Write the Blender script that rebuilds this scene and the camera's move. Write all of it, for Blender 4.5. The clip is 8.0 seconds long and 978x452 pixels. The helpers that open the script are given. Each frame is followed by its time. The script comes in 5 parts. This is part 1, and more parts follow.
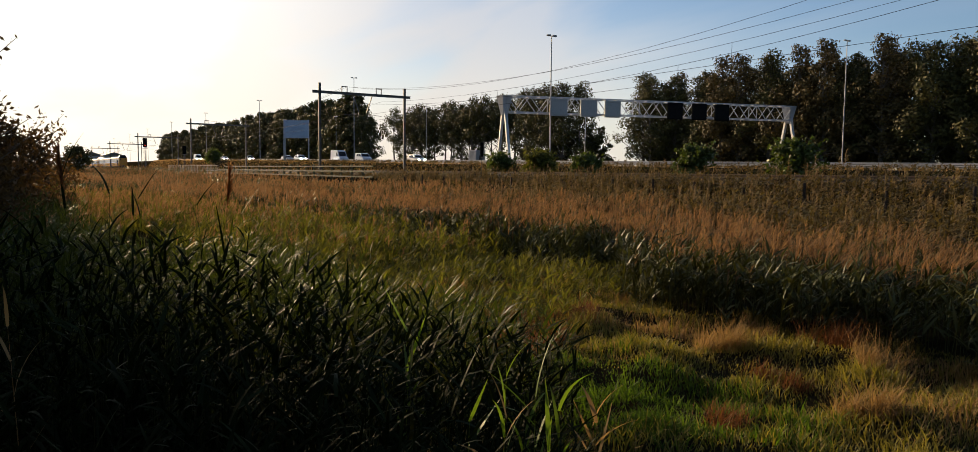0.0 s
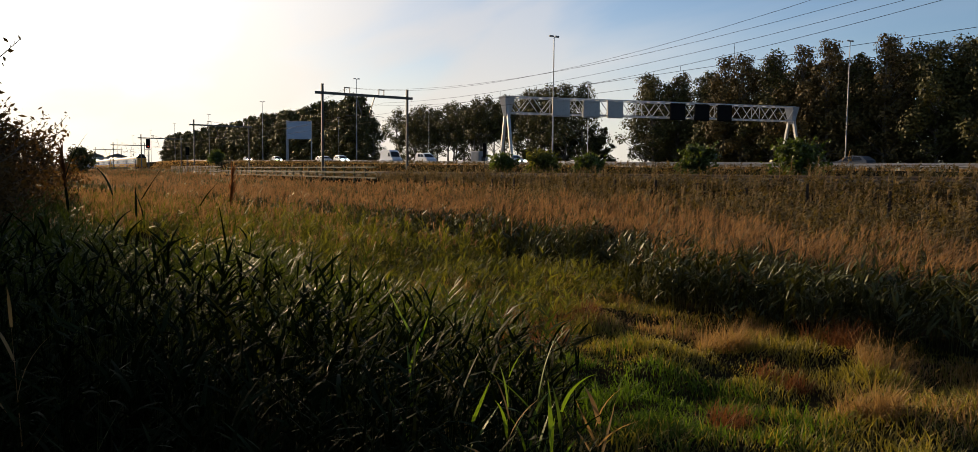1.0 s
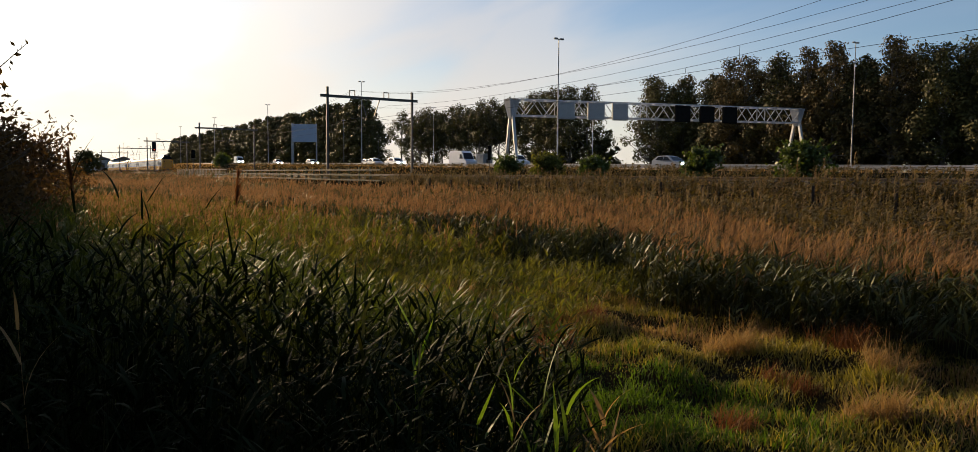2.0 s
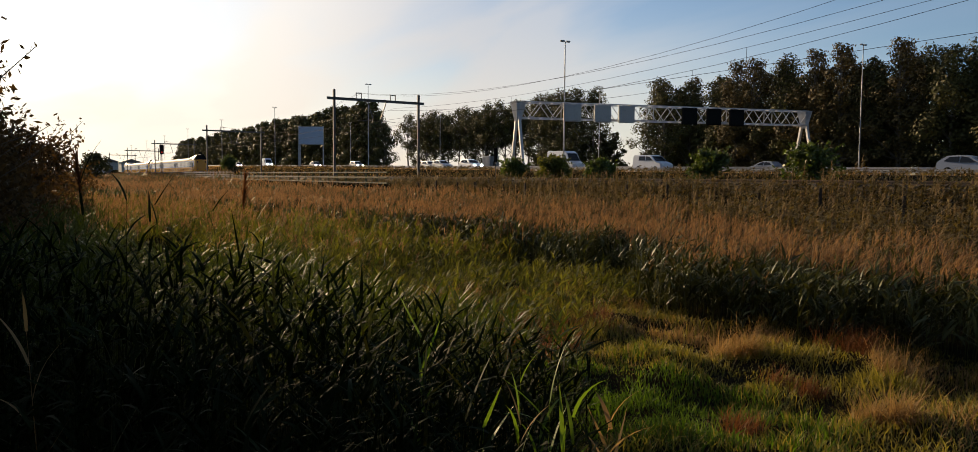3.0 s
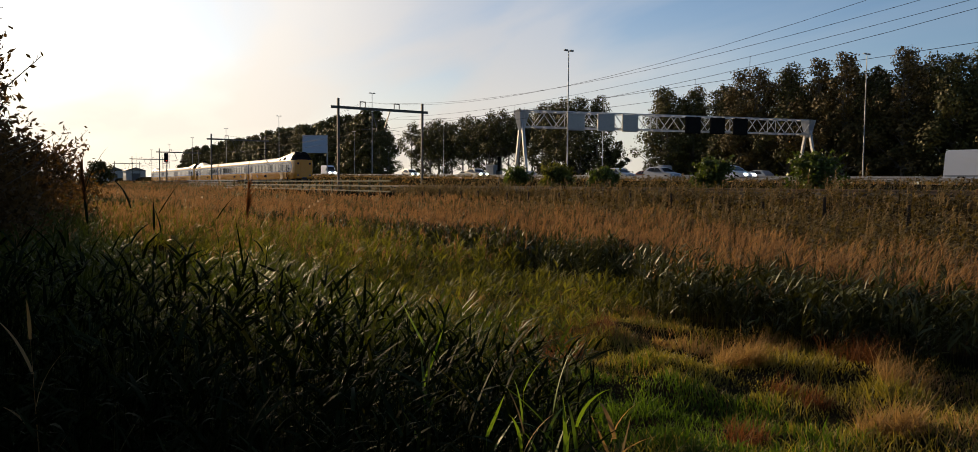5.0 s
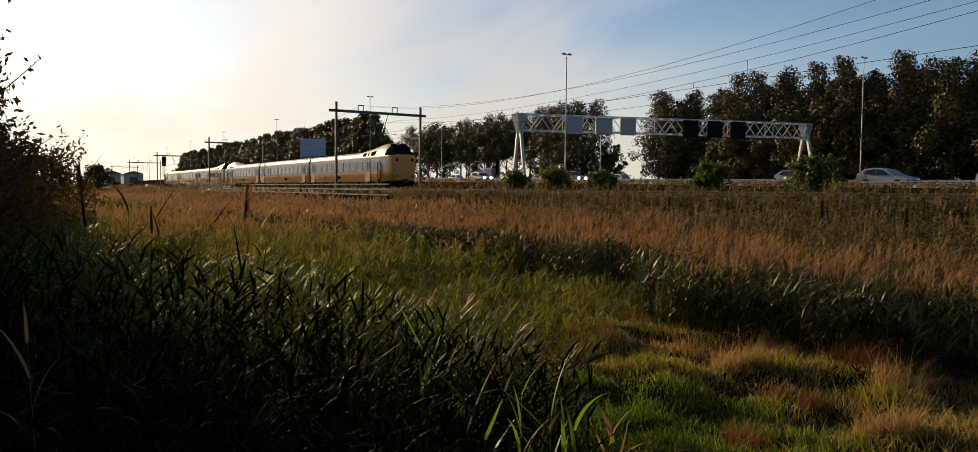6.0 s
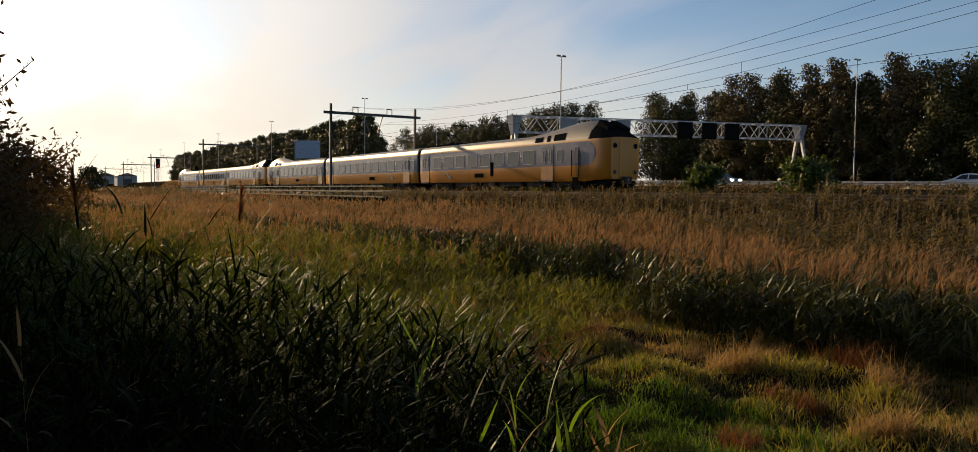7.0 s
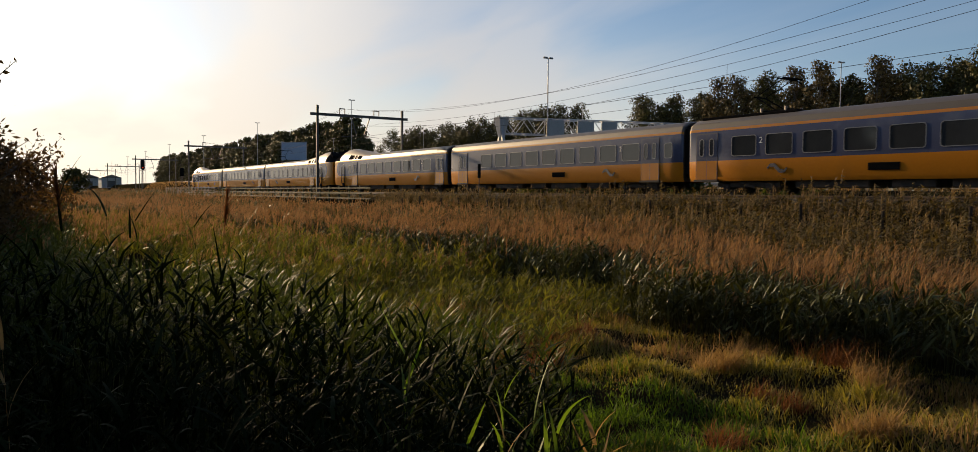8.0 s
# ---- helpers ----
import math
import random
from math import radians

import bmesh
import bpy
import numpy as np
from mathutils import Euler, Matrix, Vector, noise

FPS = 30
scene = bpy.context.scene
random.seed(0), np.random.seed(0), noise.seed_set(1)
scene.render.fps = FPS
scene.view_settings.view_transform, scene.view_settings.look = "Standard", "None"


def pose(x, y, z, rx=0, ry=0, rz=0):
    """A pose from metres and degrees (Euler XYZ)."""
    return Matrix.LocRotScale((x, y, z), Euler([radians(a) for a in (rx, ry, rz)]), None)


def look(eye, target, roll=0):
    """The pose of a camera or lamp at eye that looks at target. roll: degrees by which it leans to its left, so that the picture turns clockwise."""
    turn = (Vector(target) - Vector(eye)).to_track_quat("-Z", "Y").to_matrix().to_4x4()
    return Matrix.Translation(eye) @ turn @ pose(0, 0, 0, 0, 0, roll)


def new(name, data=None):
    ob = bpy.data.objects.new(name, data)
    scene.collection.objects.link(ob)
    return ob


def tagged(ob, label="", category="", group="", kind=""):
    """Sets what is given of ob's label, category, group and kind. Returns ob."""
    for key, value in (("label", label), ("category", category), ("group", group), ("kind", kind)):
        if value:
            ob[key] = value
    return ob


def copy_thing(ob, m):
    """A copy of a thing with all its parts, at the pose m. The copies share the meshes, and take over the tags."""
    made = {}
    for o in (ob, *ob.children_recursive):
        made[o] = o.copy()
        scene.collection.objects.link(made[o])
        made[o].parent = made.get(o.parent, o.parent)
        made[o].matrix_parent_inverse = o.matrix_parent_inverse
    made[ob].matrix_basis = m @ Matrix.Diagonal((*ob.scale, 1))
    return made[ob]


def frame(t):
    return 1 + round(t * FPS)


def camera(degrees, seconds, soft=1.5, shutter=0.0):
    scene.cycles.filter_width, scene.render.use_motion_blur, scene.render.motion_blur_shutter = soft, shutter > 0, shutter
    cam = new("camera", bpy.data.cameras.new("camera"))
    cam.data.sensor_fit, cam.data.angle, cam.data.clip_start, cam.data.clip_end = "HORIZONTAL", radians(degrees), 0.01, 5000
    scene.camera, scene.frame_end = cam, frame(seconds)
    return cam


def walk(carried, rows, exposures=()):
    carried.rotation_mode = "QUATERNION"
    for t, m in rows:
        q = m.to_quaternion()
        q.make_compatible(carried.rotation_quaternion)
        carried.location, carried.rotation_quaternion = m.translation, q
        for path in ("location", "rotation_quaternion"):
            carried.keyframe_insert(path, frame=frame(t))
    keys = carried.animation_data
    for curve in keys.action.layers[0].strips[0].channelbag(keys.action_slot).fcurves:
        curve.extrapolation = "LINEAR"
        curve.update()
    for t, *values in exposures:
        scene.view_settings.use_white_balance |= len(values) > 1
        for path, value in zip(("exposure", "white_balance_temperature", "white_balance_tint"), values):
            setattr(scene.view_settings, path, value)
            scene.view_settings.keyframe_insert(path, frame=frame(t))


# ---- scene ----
cam = camera(66.3, 8.0, 0.65, 0.05)
EYE = Vector((0.0, 0.0, 2.4))
# seconds, degrees of turn to the left of +y, tilt below the level, lean
TURNS = [
    (0, 57.76, 4.15, 0.58),
    (0.5, 57.82, 4.04, 0.54),
    (1, 57.96, 4.09, 0.53),
    (1.5, 58.12, 4.00, 0.46),
    (3, 58.82, 3.72, 0.46),
    (3.5, 58.98, 3.59, 0.41),
    (4, 59.05, 3.44, 0.48),
    (4.5, 59.11, 3.23, 0.48),
    (6, 58.94, 2.80, 0.51),
    (6.5, 58.81, 2.70, 0.44),
    (7, 58.55, 2.66, 0.46),
    (7.5, 58.14, 2.56, 0.42),
    (8, 57.58, 2.52, 0.43),
]


def aim(turn, tilt, lean):
    a, b = radians(turn), radians(tilt)
    way = Vector((-math.sin(a) * math.cos(b), math.cos(a) * math.cos(b), -math.sin(b)))
    return look(EYE, EYE + way, lean)


walk(cam, [(t, aim(a, b, c)) for t, a, b, c in TURNS],
     exposures=[(0, 0.58, 6850, 12), (1.5, 0.55, 6850, 12), (3, 0.48, 6900, 12), (4.5, 0.44, 6900, 12), (6, 0.42, 6950, 12), (8, 0.42, 6950, 12)])

# ---- world, sun and exposure ----
SUN_TURN, SUN_UP = 95.0, 13.5
SUN_WAY = Vector((-math.sin(radians(SUN_TURN)) * math.cos(radians(SUN_UP)),
                  math.cos(radians(SUN_TURN)) * math.cos(radians(SUN_UP)), math.sin(radians(SUN_UP))))


def make_world():
    world = bpy.data.worlds.new("sky")
    scene.world = world
    world.use_nodes = True
    nt = world.node_tree
    nd, ln = nt.nodes, nt.links
    nd.clear()
    out, bg = nd.new("ShaderNodeOutputWorld"), nd.new("ShaderNodeBackground")
    sky = nd.new("ShaderNodeTexSky")
    sky.sky_type, sky.sun_disc = "NISHITA", False
    sky.sun_elevation, sky.sun_rotation = radians(SUN_UP), math.atan2(SUN_WAY.x, SUN_WAY.y)
    sky.air_density, sky.dust_density, sky.ozone_density = 1.0, 0.4, 4.0
    co = nd.new("ShaderNodeTexCoord")
    # thin high cloud: streaky noise on a flat layer overhead
    sep = nd.new("ShaderNodeSeparateXYZ")
    ln.new(co.outputs["Generated"], sep.inputs[0])
    add = nd.new("ShaderNodeMath"); add.operation = "ADD"; add.inputs[1].default_value = 0.20
    ln.new(sep.outputs[2], add.inputs[0])
    div = nd.new("ShaderNodeVectorMath"); div.operation = "DIVIDE"
    comb = nd.new("ShaderNodeCombineXYZ")
    for i in range(3):
        ln.new(add.outputs[0], comb.inputs[i])
    ln.new(co.outputs["Generated"], div.inputs[0])
    ln.new(comb.outputs[0], div.inputs[1])
    mp = nd.new("ShaderNodeMapping")
    mp.inputs["Scale"].default_value = (0.8, 1.7, 0.0)
    mp.inputs["Rotation"].default_value = (0, 0, radians(28))
    mp.inputs["Location"].default_value = (0.55, 0.2, 0)
    ln.new(div.outputs[0], mp.inputs[0])
    ns = nd.new("ShaderNodeTexNoise")
    ns.inputs["Scale"].default_value, ns.inputs["Detail"].default_value, ns.inputs["Roughness"].default_value = 1.0, 5.0, 0.45
    ns.inputs["Distortion"].default_value = 0.35
    ln.new(mp.outputs[0], ns.inputs["Vector"])
    rp = nd.new("ShaderNodeMapRange")
    rp.inputs["From Min"].default_value, rp.inputs["From Max"].default_value = 0.40, 0.60
    rp.inputs["To Min"].default_value, rp.inputs["To Max"].default_value = 0.25, 1.0
    ln.new(ns.outputs["Fac"], rp.inputs["Value"])
    # brightness round the sun: haze that scatters forwards
    dot = nd.new("ShaderNodeVectorMath"); dot.operation = "DOT_PRODUCT"
    dot.inputs[1].default_value = SUN_WAY
    nrm = nd.new("ShaderNodeVectorMath"); nrm.operation = "NORMALIZE"
    ln.new(co.outputs["Generated"], nrm.inputs[0])
    ln.new(nrm.outputs[0], dot.inputs[0])
    glow = nd.new("ShaderNodeMapRange"); glow.interpolation_type = "SMOOTHSTEP"
    glow.inputs["From Min"].default_value, glow.inputs["From Max"].default_value = 0.80, 1.0
    ln.new(dot.outputs["Value"], glow.inputs["Value"])
    gp = nd.new("ShaderNodeMath"); gp.operation = "POWER"; gp.inputs[1].default_value = 1.5
    ln.new(glow.outputs[0], gp.inputs[0])
    cl = nd.new("ShaderNodeMix"); cl.data_type = "RGBA"
    cl.inputs["A"].default_value, cl.inputs["B"].default_value = (5.2, 5.5, 6.0, 1), (7.4, 7.3, 7.1, 1)
    ln.new(gp.outputs[0], cl.inputs["Factor"])
    mx = nd.new("ShaderNodeMix"); mx.data_type = "RGBA"
    # the cloud thins out away from the sun's side
    thin = nd.new("ShaderNodeMapRange"); thin.interpolation_type = "SMOOTHSTEP"
    thin.inputs["From Min"].default_value, thin.inputs["From Max"].default_value = 0.42, 0.97
    thin.inputs["To Min"].default_value = 0.12
    ln.new(dot.outputs["Value"], thin.inputs["Value"])
    veil = nd.new("ShaderNodeMath"); veil.operation = "MULTIPLY"
    ln.new(rp.outputs[0], veil.inputs[0])
    ln.new(thin.outputs[0], veil.inputs[1])
    ln.new(veil.outputs[0], mx.inputs["Factor"])
    ln.new(sky.outputs[0], mx.inputs["A"])
    ln.new(cl.outputs["Result"], mx.inputs["B"])
    gl = nd.new("ShaderNodeMix"); gl.data_type = "RGBA"; gl.blend_type = "ADD"
    gl.inputs["B"].default_value = (1.9, 1.75, 1.45, 1)
    # pale haze low over the horizon
    low = nd.new("ShaderNodeMapRange"); low.interpolation_type = "SMOOTHSTEP"
    low.inputs["From Min"].default_value, low.inputs["From Max"].default_value = 0.24, 0.0
    low.inputs["To Max"].default_value = 0.9
    ln.new(sep.outputs[2], low.inputs["Value"])
    hz = nd.new("ShaderNodeMix"); hz.data_type = "RGBA"
    hz.inputs["B"].default_value = (7.1, 6.6, 5.8, 1)
    hf = nd.new("ShaderNodeMath"); hf.operation = "MULTIPLY"
    ln.new(low.outputs[0], hf.inputs[0])
    wide = nd.new("ShaderNodeMapRange"); wide.interpolation_type = "SMOOTHSTEP"
    wide.inputs["From Min"].default_value, wide.inputs["From Max"].default_value = 0.28, 0.88
    ln.new(dot.outputs["Value"], wide.inputs["Value"])
    ln.new(wide.outputs[0], hf.inputs[1])
    ln.new(hf.outputs[0], hz.inputs["Factor"])
    ln.new(mx.outputs["Result"], hz.inputs["A"])
    ln.new(gp.outputs[0], gl.inputs["Factor"])
    ln.new(hz.outputs["Result"], gl.inputs["A"])
    ln.new(gl.outputs["Result"], bg.inputs[0])
    bg.inputs[1].default_value = 0.086
    ln.new(bg.outputs[0], out.inputs[0])


make_world()
sun = new("sun", bpy.data.lights.new("sun", "SUN"))
sun.data.energy, sun.data.angle, sun.data.color = 5.0, radians(0.6), (1.0, 0.74, 0.44)
sun.matrix_world = look(SUN_WAY * 50, (0, 0, 0))

# ---- materials ----


def material(name, base, rough=0.6, metal=0.0, vary=0.15, scale=3.0, fine=40.0, bump=0.0, spec=0.5, dirt=None, dirt_at=0.62):
    """A surface with broad stains, fine grain and a little relief, in object space."""
    m = bpy.data.materials.new(name)
    m.use_nodes = True
    nt = m.node_tree
    nd, ln = nt.nodes, nt.links
    b = nd["Principled BSDF"]
    b.inputs["Roughness"].default_value, b.inputs["Metallic"].default_value = rough, metal
    b.inputs["Specular IOR Level"].default_value = spec
    co = nd.new("ShaderNodeTexCoord")
    n1, n2 = nd.new("ShaderNodeTexNoise"), nd.new("ShaderNodeTexNoise")
    n1.inputs["Scale"].default_value, n1.inputs["Detail"].default_value = scale, 5.0
    n2.inputs["Scale"].default_value, n2.inputs["Detail"].default_value = fine, 3.0
    ln.new(co.outputs["Object"], n1.inputs["Vector"])
    ln.new(co.outputs["Object"], n2.inputs["Vector"])
    ad = nd.new("ShaderNodeMath"); ad.operation = "ADD"
    ln.new(n1.outputs["Fac"], ad.inputs[0])
    ln.new(n2.outputs["Fac"], ad.inputs[1])
    mr = nd.new("ShaderNodeMapRange")
    mr.inputs["From Min"].default_value, mr.inputs["From Max"].default_value = 0.6, 1.4
    mr.inputs["To Min"].default_value, mr.inputs["To Max"].default_value = 1 - vary, 1 + vary
    ln.new(ad.outputs[0], mr.inputs["Value"])
    mul = nd.new("ShaderNodeVectorMath"); mul.operation = "SCALE"
    mul.inputs[0].default_value = base
    ln.new(mr.outputs[0], mul.inputs["Scale"])
    last = mul.outputs[0]
    if dirt:
        rg = nd.new("ShaderNodeMapRange")
        rg.inputs["From Min"].default_value, rg.inputs["From Max"].default_value = dirt_at - 0.12, dirt_at + 0.12
        ln.new(n1.outputs["Fac"], rg.inputs["Value"])
        mx = nd.new("ShaderNodeMix"); mx.data_type = "RGBA"
        mx.inputs["B"].default_value = (*dirt, 1)
        ln.new(rg.outputs[0], mx.inputs["Factor"])
        ln.new(last, mx.inputs["A"])
        last = mx.outputs["Result"]
    ln.new(last, b.inputs["Base Color"])
    if bump:
        bp = nd.new("ShaderNodeBump")
        bp.inputs["Strength"].default_value, bp.inputs["Distance"].default_value = bump, 0.05
        ln.new(ad.outputs[0], bp.inputs["Height"])
        ln.new(bp.outputs[0], b.inputs["Normal"])
    return m


def leaf_material(name, dark, light, through_colour, share=0.4, rough=0.5, spec=0.3):
    """Thin leaves: each blade its own tint, light shines through them."""
    m = bpy.data.materials.new(name)
    m.use_nodes = True
    nt = m.node_tree
    nd, ln = nt.nodes, nt.links
    b, out = nd["Principled BSDF"], nd["Material Output"]
    b.inputs["Roughness"].default_value, b.inputs["Specular IOR Level"].default_value = rough, spec
    geo, co, ns = nd.new("ShaderNodeNewGeometry"), nd.new("ShaderNodeTexCoord"), nd.new("ShaderNodeTexNoise")
    ns.inputs["Scale"].default_value, ns.inputs["Detail"].default_value = 0.6, 3.0
    ln.new(co.outputs["Object"], ns.inputs["Vector"])
    ad = nd.new("ShaderNodeMath"); ad.operation = "MULTIPLY_ADD"
    ad.inputs[1].default_value, ad.inputs[2].default_value = 0.75, -0.25
    ln.new(geo.outputs["Random Per Island"], ad.inputs[0])
    a2 = nd.new("ShaderNodeMath"); a2.operation = "ADD"; a2.use_clamp = True
    ln.new(ad.outputs[0], a2.inputs[0])
    ln.new(ns.outputs["Fac"], a2.inputs[1])
    mx = nd.new("ShaderNodeMix"); mx.data_type = "RGBA"
    mx.inputs["A"].default_value, mx.inputs["B"].default_value = (*dark, 1), (*light, 1)
    ln.new(a2.outputs[0], mx.inputs["Factor"])
    ln.new(mx.outputs["Result"], b.inputs["Base Color"])
    tr, ms = nd.new("ShaderNodeBsdfTranslucent"), nd.new("ShaderNodeMixShader")
    tint = nd.new("ShaderNodeMix"); tint.data_type = "RGBA"; tint.blend_type = "MULTIPLY"
    tint.inputs["Factor"].default_value = 1.0
    tint.inputs["B"].default_value = (*through_colour, 1)
    ln.new(mx.outputs["Result"], tint.inputs["A"])
    ln.new(tint.outputs["Result"], tr.inputs["Color"])
    ms.inputs[0].default_value = share
    ln.new(b.outputs[0], ms.inputs[1])
    ln.new(tr.outputs[0], ms.inputs[2])
    ln.new(ms.outputs[0], out.inputs["Surface"])
    return m


def lamp_material(name, colour, strength):
    m = bpy.data.materials.new(name)
    m.use_nodes = True
    b = m.node_tree.nodes["Principled BSDF"]
    b.inputs["Base Color"].default_value = (*colour, 1)
    b.inputs["Emission Color"].default_value, b.inputs["Emission Strength"].default_value = (*colour, 1), strength
    return m


M_SOIL = material("meadow_soil", (0.022, 0.018, 0.010), 1.0, vary=0.5, scale=0.5, fine=14, bump=0.8, spec=0.0, dirt=(0.03, 0.032, 0.01))
M_BALLAST = material("ballast", (0.06, 0.049, 0.04), 0.9, vary=0.5, scale=1.0, fine=26, bump=1.0, spec=0.2)
M_ASPHALT = material("asphalt", (0.055, 0.055, 0.055), 0.75, vary=0.25, scale=0.3, fine=30, bump=0.2)
M_PAINT_LINE = material("road_line", (0.75, 0.75, 0.72), 0.6, vary=0.15)
M_STEEL_DARK = material("dark_steel", (0.075, 0.075, 0.075), 0.55, 0.4, vary=0.3, scale=1.5, dirt=(0.10, 0.055, 0.03))
M_GALV = material("galvanised_steel", (0.30, 0.30, 0.30), 0.6, 0.2, vary=0.2, scale=1.2, dirt=(0.22, 0.2, 0.18))
M_RAIL = material("rail_steel", (0.10, 0.075, 0.06), 0.6, 0.3, vary=0.3, dirt=(0.12, 0.06, 0.035))
M_CONCRETE = material("concrete", (0.36, 0.35, 0.33), 0.85, vary=0.2, scale=1.5, bump=0.2, dirt=(0.2, 0.19, 0.17))
M_WOOD = material("weathered_wood", (0.22, 0.19, 0.16), 0.8, vary=0.3, scale=2.0, bump=0.3, dirt=(0.11, 0.1, 0.08))
M_MOSSWOOD = material("mossy_wood", (0.10, 0.095, 0.06), 0.85, vary=0.35, scale=1.2, bump=0.3, dirt=(0.045, 0.06, 0.02), dirt_at=0.5)
# A dark, matt base colour for the fence posts.
M_DARKWOOD = material("dark_matt_wood", (0.05, 0.042, 0.035), 0.9, vary=0.3, scale=2.0, bump=0.3, spec=0.1)
M_TRUSS = material("pale_grey_paint", (0.37, 0.38, 0.40), 0.5, vary=0.1, scale=0.6, dirt=(0.29, 0.29, 0.29))
M_BLACK = material("black_rubber", (0.012, 0.012, 0.012), 0.8, vary=0.3, spec=0.0)
M_PANEL_BACK = material("sign_back", (0.30, 0.30, 0.30), 0.55, vary=0.15, dirt=(0.24, 0.24, 0.24))
M_SIGN_BLUE = material("sign_blue_grey", (0.30, 0.37, 0.48), 0.5, vary=0.08)
M_WIRE = material("copper_wire", (0.03, 0.026, 0.024), 0.8, 0.0, vary=0.2, spec=0.05)
M_INSUL = material("brown_insulator", (0.10, 0.05, 0.035), 0.3, vary=0.2)
M_YELLOW = material("train_yellow", (0.50, 0.185, 0.009), 0.27, vary=0.07, spec=0.55, scale=0.7, fine=9, dirt=(0.40, 0.16, 0.014), dirt_at=0.66)
M_BLUE = material("train_blue_grey", (0.048, 0.062, 0.125), 0.26, vary=0.08, spec=0.6, scale=0.7, fine=9, dirt=(0.12, 0.14, 0.2), dirt_at=0.66)
M_ROOF = material("train_roof_grey", (0.085, 0.075, 0.066), 0.48, vary=0.2, scale=0.9, dirt=(0.07, 0.062, 0.055))
M_GLASS = material("train_window_glass", (0.035, 0.04, 0.045), 0.06, vary=0.2, spec=0.7)
M_GASKET = material("window_rim", (0.24, 0.25, 0.27), 0.35, 0.5, vary=0.15)
M_UNDER = material("underframe", (0.04, 0.035, 0.03), 0.8, vary=0.4, scale=2.0, dirt=(0.09, 0.06, 0.04))
M_DARKTEXT = material("dark_lettering", (0.03, 0.035, 0.06), 0.5, vary=0.1)
M_WHITETEXT = material("white_lettering", (0.8, 0.8, 0.8), 0.5, vary=0.05)
M_CARGLASS = material("car_glass", (0.012, 0.014, 0.017), 0.08, vary=0.1, spec=0.3)
M_HEADLIGHT = lamp_material("headlight_glow", (1.0, 0.95, 0.85), 160.0)
M_LENS = material("clear_lens", (0.7, 0.7, 0.68), 0.15, vary=0.1)
M_REDLAMP = lamp_material("red_signal_light", (1.0, 0.05, 0.02), 0.3)

# The near-black end of the tint paints dark gaps between the leaves.
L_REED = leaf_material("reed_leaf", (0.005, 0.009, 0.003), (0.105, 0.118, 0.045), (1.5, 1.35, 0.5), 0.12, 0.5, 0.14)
# Near-black copy of the reed leaf: deep shade put into the colour.
L_REED_SHADE = leaf_material("reed_leaf_shade", (0.004, 0.007, 0.003), (0.015, 0.024, 0.008), (1.6, 1.7, 0.5), 0.05, 0.65, 0.025)
# Brighter copy for the part of the stand that catches the sun.
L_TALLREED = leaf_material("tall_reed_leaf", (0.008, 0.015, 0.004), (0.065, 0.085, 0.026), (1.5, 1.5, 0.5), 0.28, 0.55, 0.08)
L_YELLOWREED = leaf_material("pale_reed_leaf", (0.014, 0.026, 0.007), (0.15, 0.155, 0.046), (1.5, 1.4, 0.45), 0.36, 0.7, 0.1)
# Brighter green than other reeds: the glow of backlit blades is painted in.
L_HERO = leaf_material("backlit_reed_blade", (0.05, 0.09, 0.018), (0.12, 0.18, 0.045), (1.5, 1.6, 0.4), 0.45, 0.5, 0.2)
L_PLUME = leaf_material("reed_plume", (0.095, 0.062, 0.037), (0.29, 0.195, 0.115), (1.4, 1.15, 0.8), 0.4, 0.8, 0.05)
L_HEAD = leaf_material("seed_head", (0.08, 0.06, 0.038), (0.25, 0.195, 0.125), (1.3, 1.15, 0.85), 0.35, 0.8, 0.05)
L_DRYGRASS = leaf_material("dry_grass", (0.16, 0.10, 0.045), (0.36, 0.25, 0.12), (1.3, 1.15, 0.8), 0.4, 0.8, 0.1)
L_GRASS = leaf_material("green_grass", (0.022, 0.05, 0.009), (0.09, 0.128, 0.028), (1.3, 1.55, 0.4), 0.45, 0.7, 0.1)
L_OLIVE = leaf_material("olive_grass", (0.055, 0.064, 0.016), (0.24, 0.21, 0.065), (1.5, 1.4, 0.5), 0.4, 0.6, 0.2)
L_BRAMBLE = leaf_material("shrub_leaf", (0.025, 0.045, 0.012), (0.075, 0.10, 0.025), (1.5, 1.5, 0.5), 0.35)
# Near-black end again: shade between the weeds put into the blade tint.
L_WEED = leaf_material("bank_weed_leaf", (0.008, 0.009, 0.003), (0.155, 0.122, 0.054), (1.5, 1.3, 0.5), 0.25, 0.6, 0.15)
L_RUST = leaf_material("brown_weed", (0.09, 0.04, 0.018), (0.18, 0.09, 0.04), (1.3, 1.0, 0.7), 0.35, 0.8, 0.1)
L_POPLAR = leaf_material("poplar_leaf", (0.010, 0.013, 0.005), (0.092, 0.084, 0.023), (1.5, 1.4, 0.5), 0.08, 0.6, 0.15)
L_POPLAR_BROWN = leaf_material("turning_leaf", (0.018, 0.015, 0.006), (0.11, 0.080, 0.025), (1.4, 1.2, 0.5), 0.08, 0.6, 0.15)
L_WILLOW = leaf_material("willow_leaf", (0.03, 0.024, 0.014), (0.10, 0.066, 0.03), (1.5, 1.2, 0.6), 0.28, 0.7, 0.1)
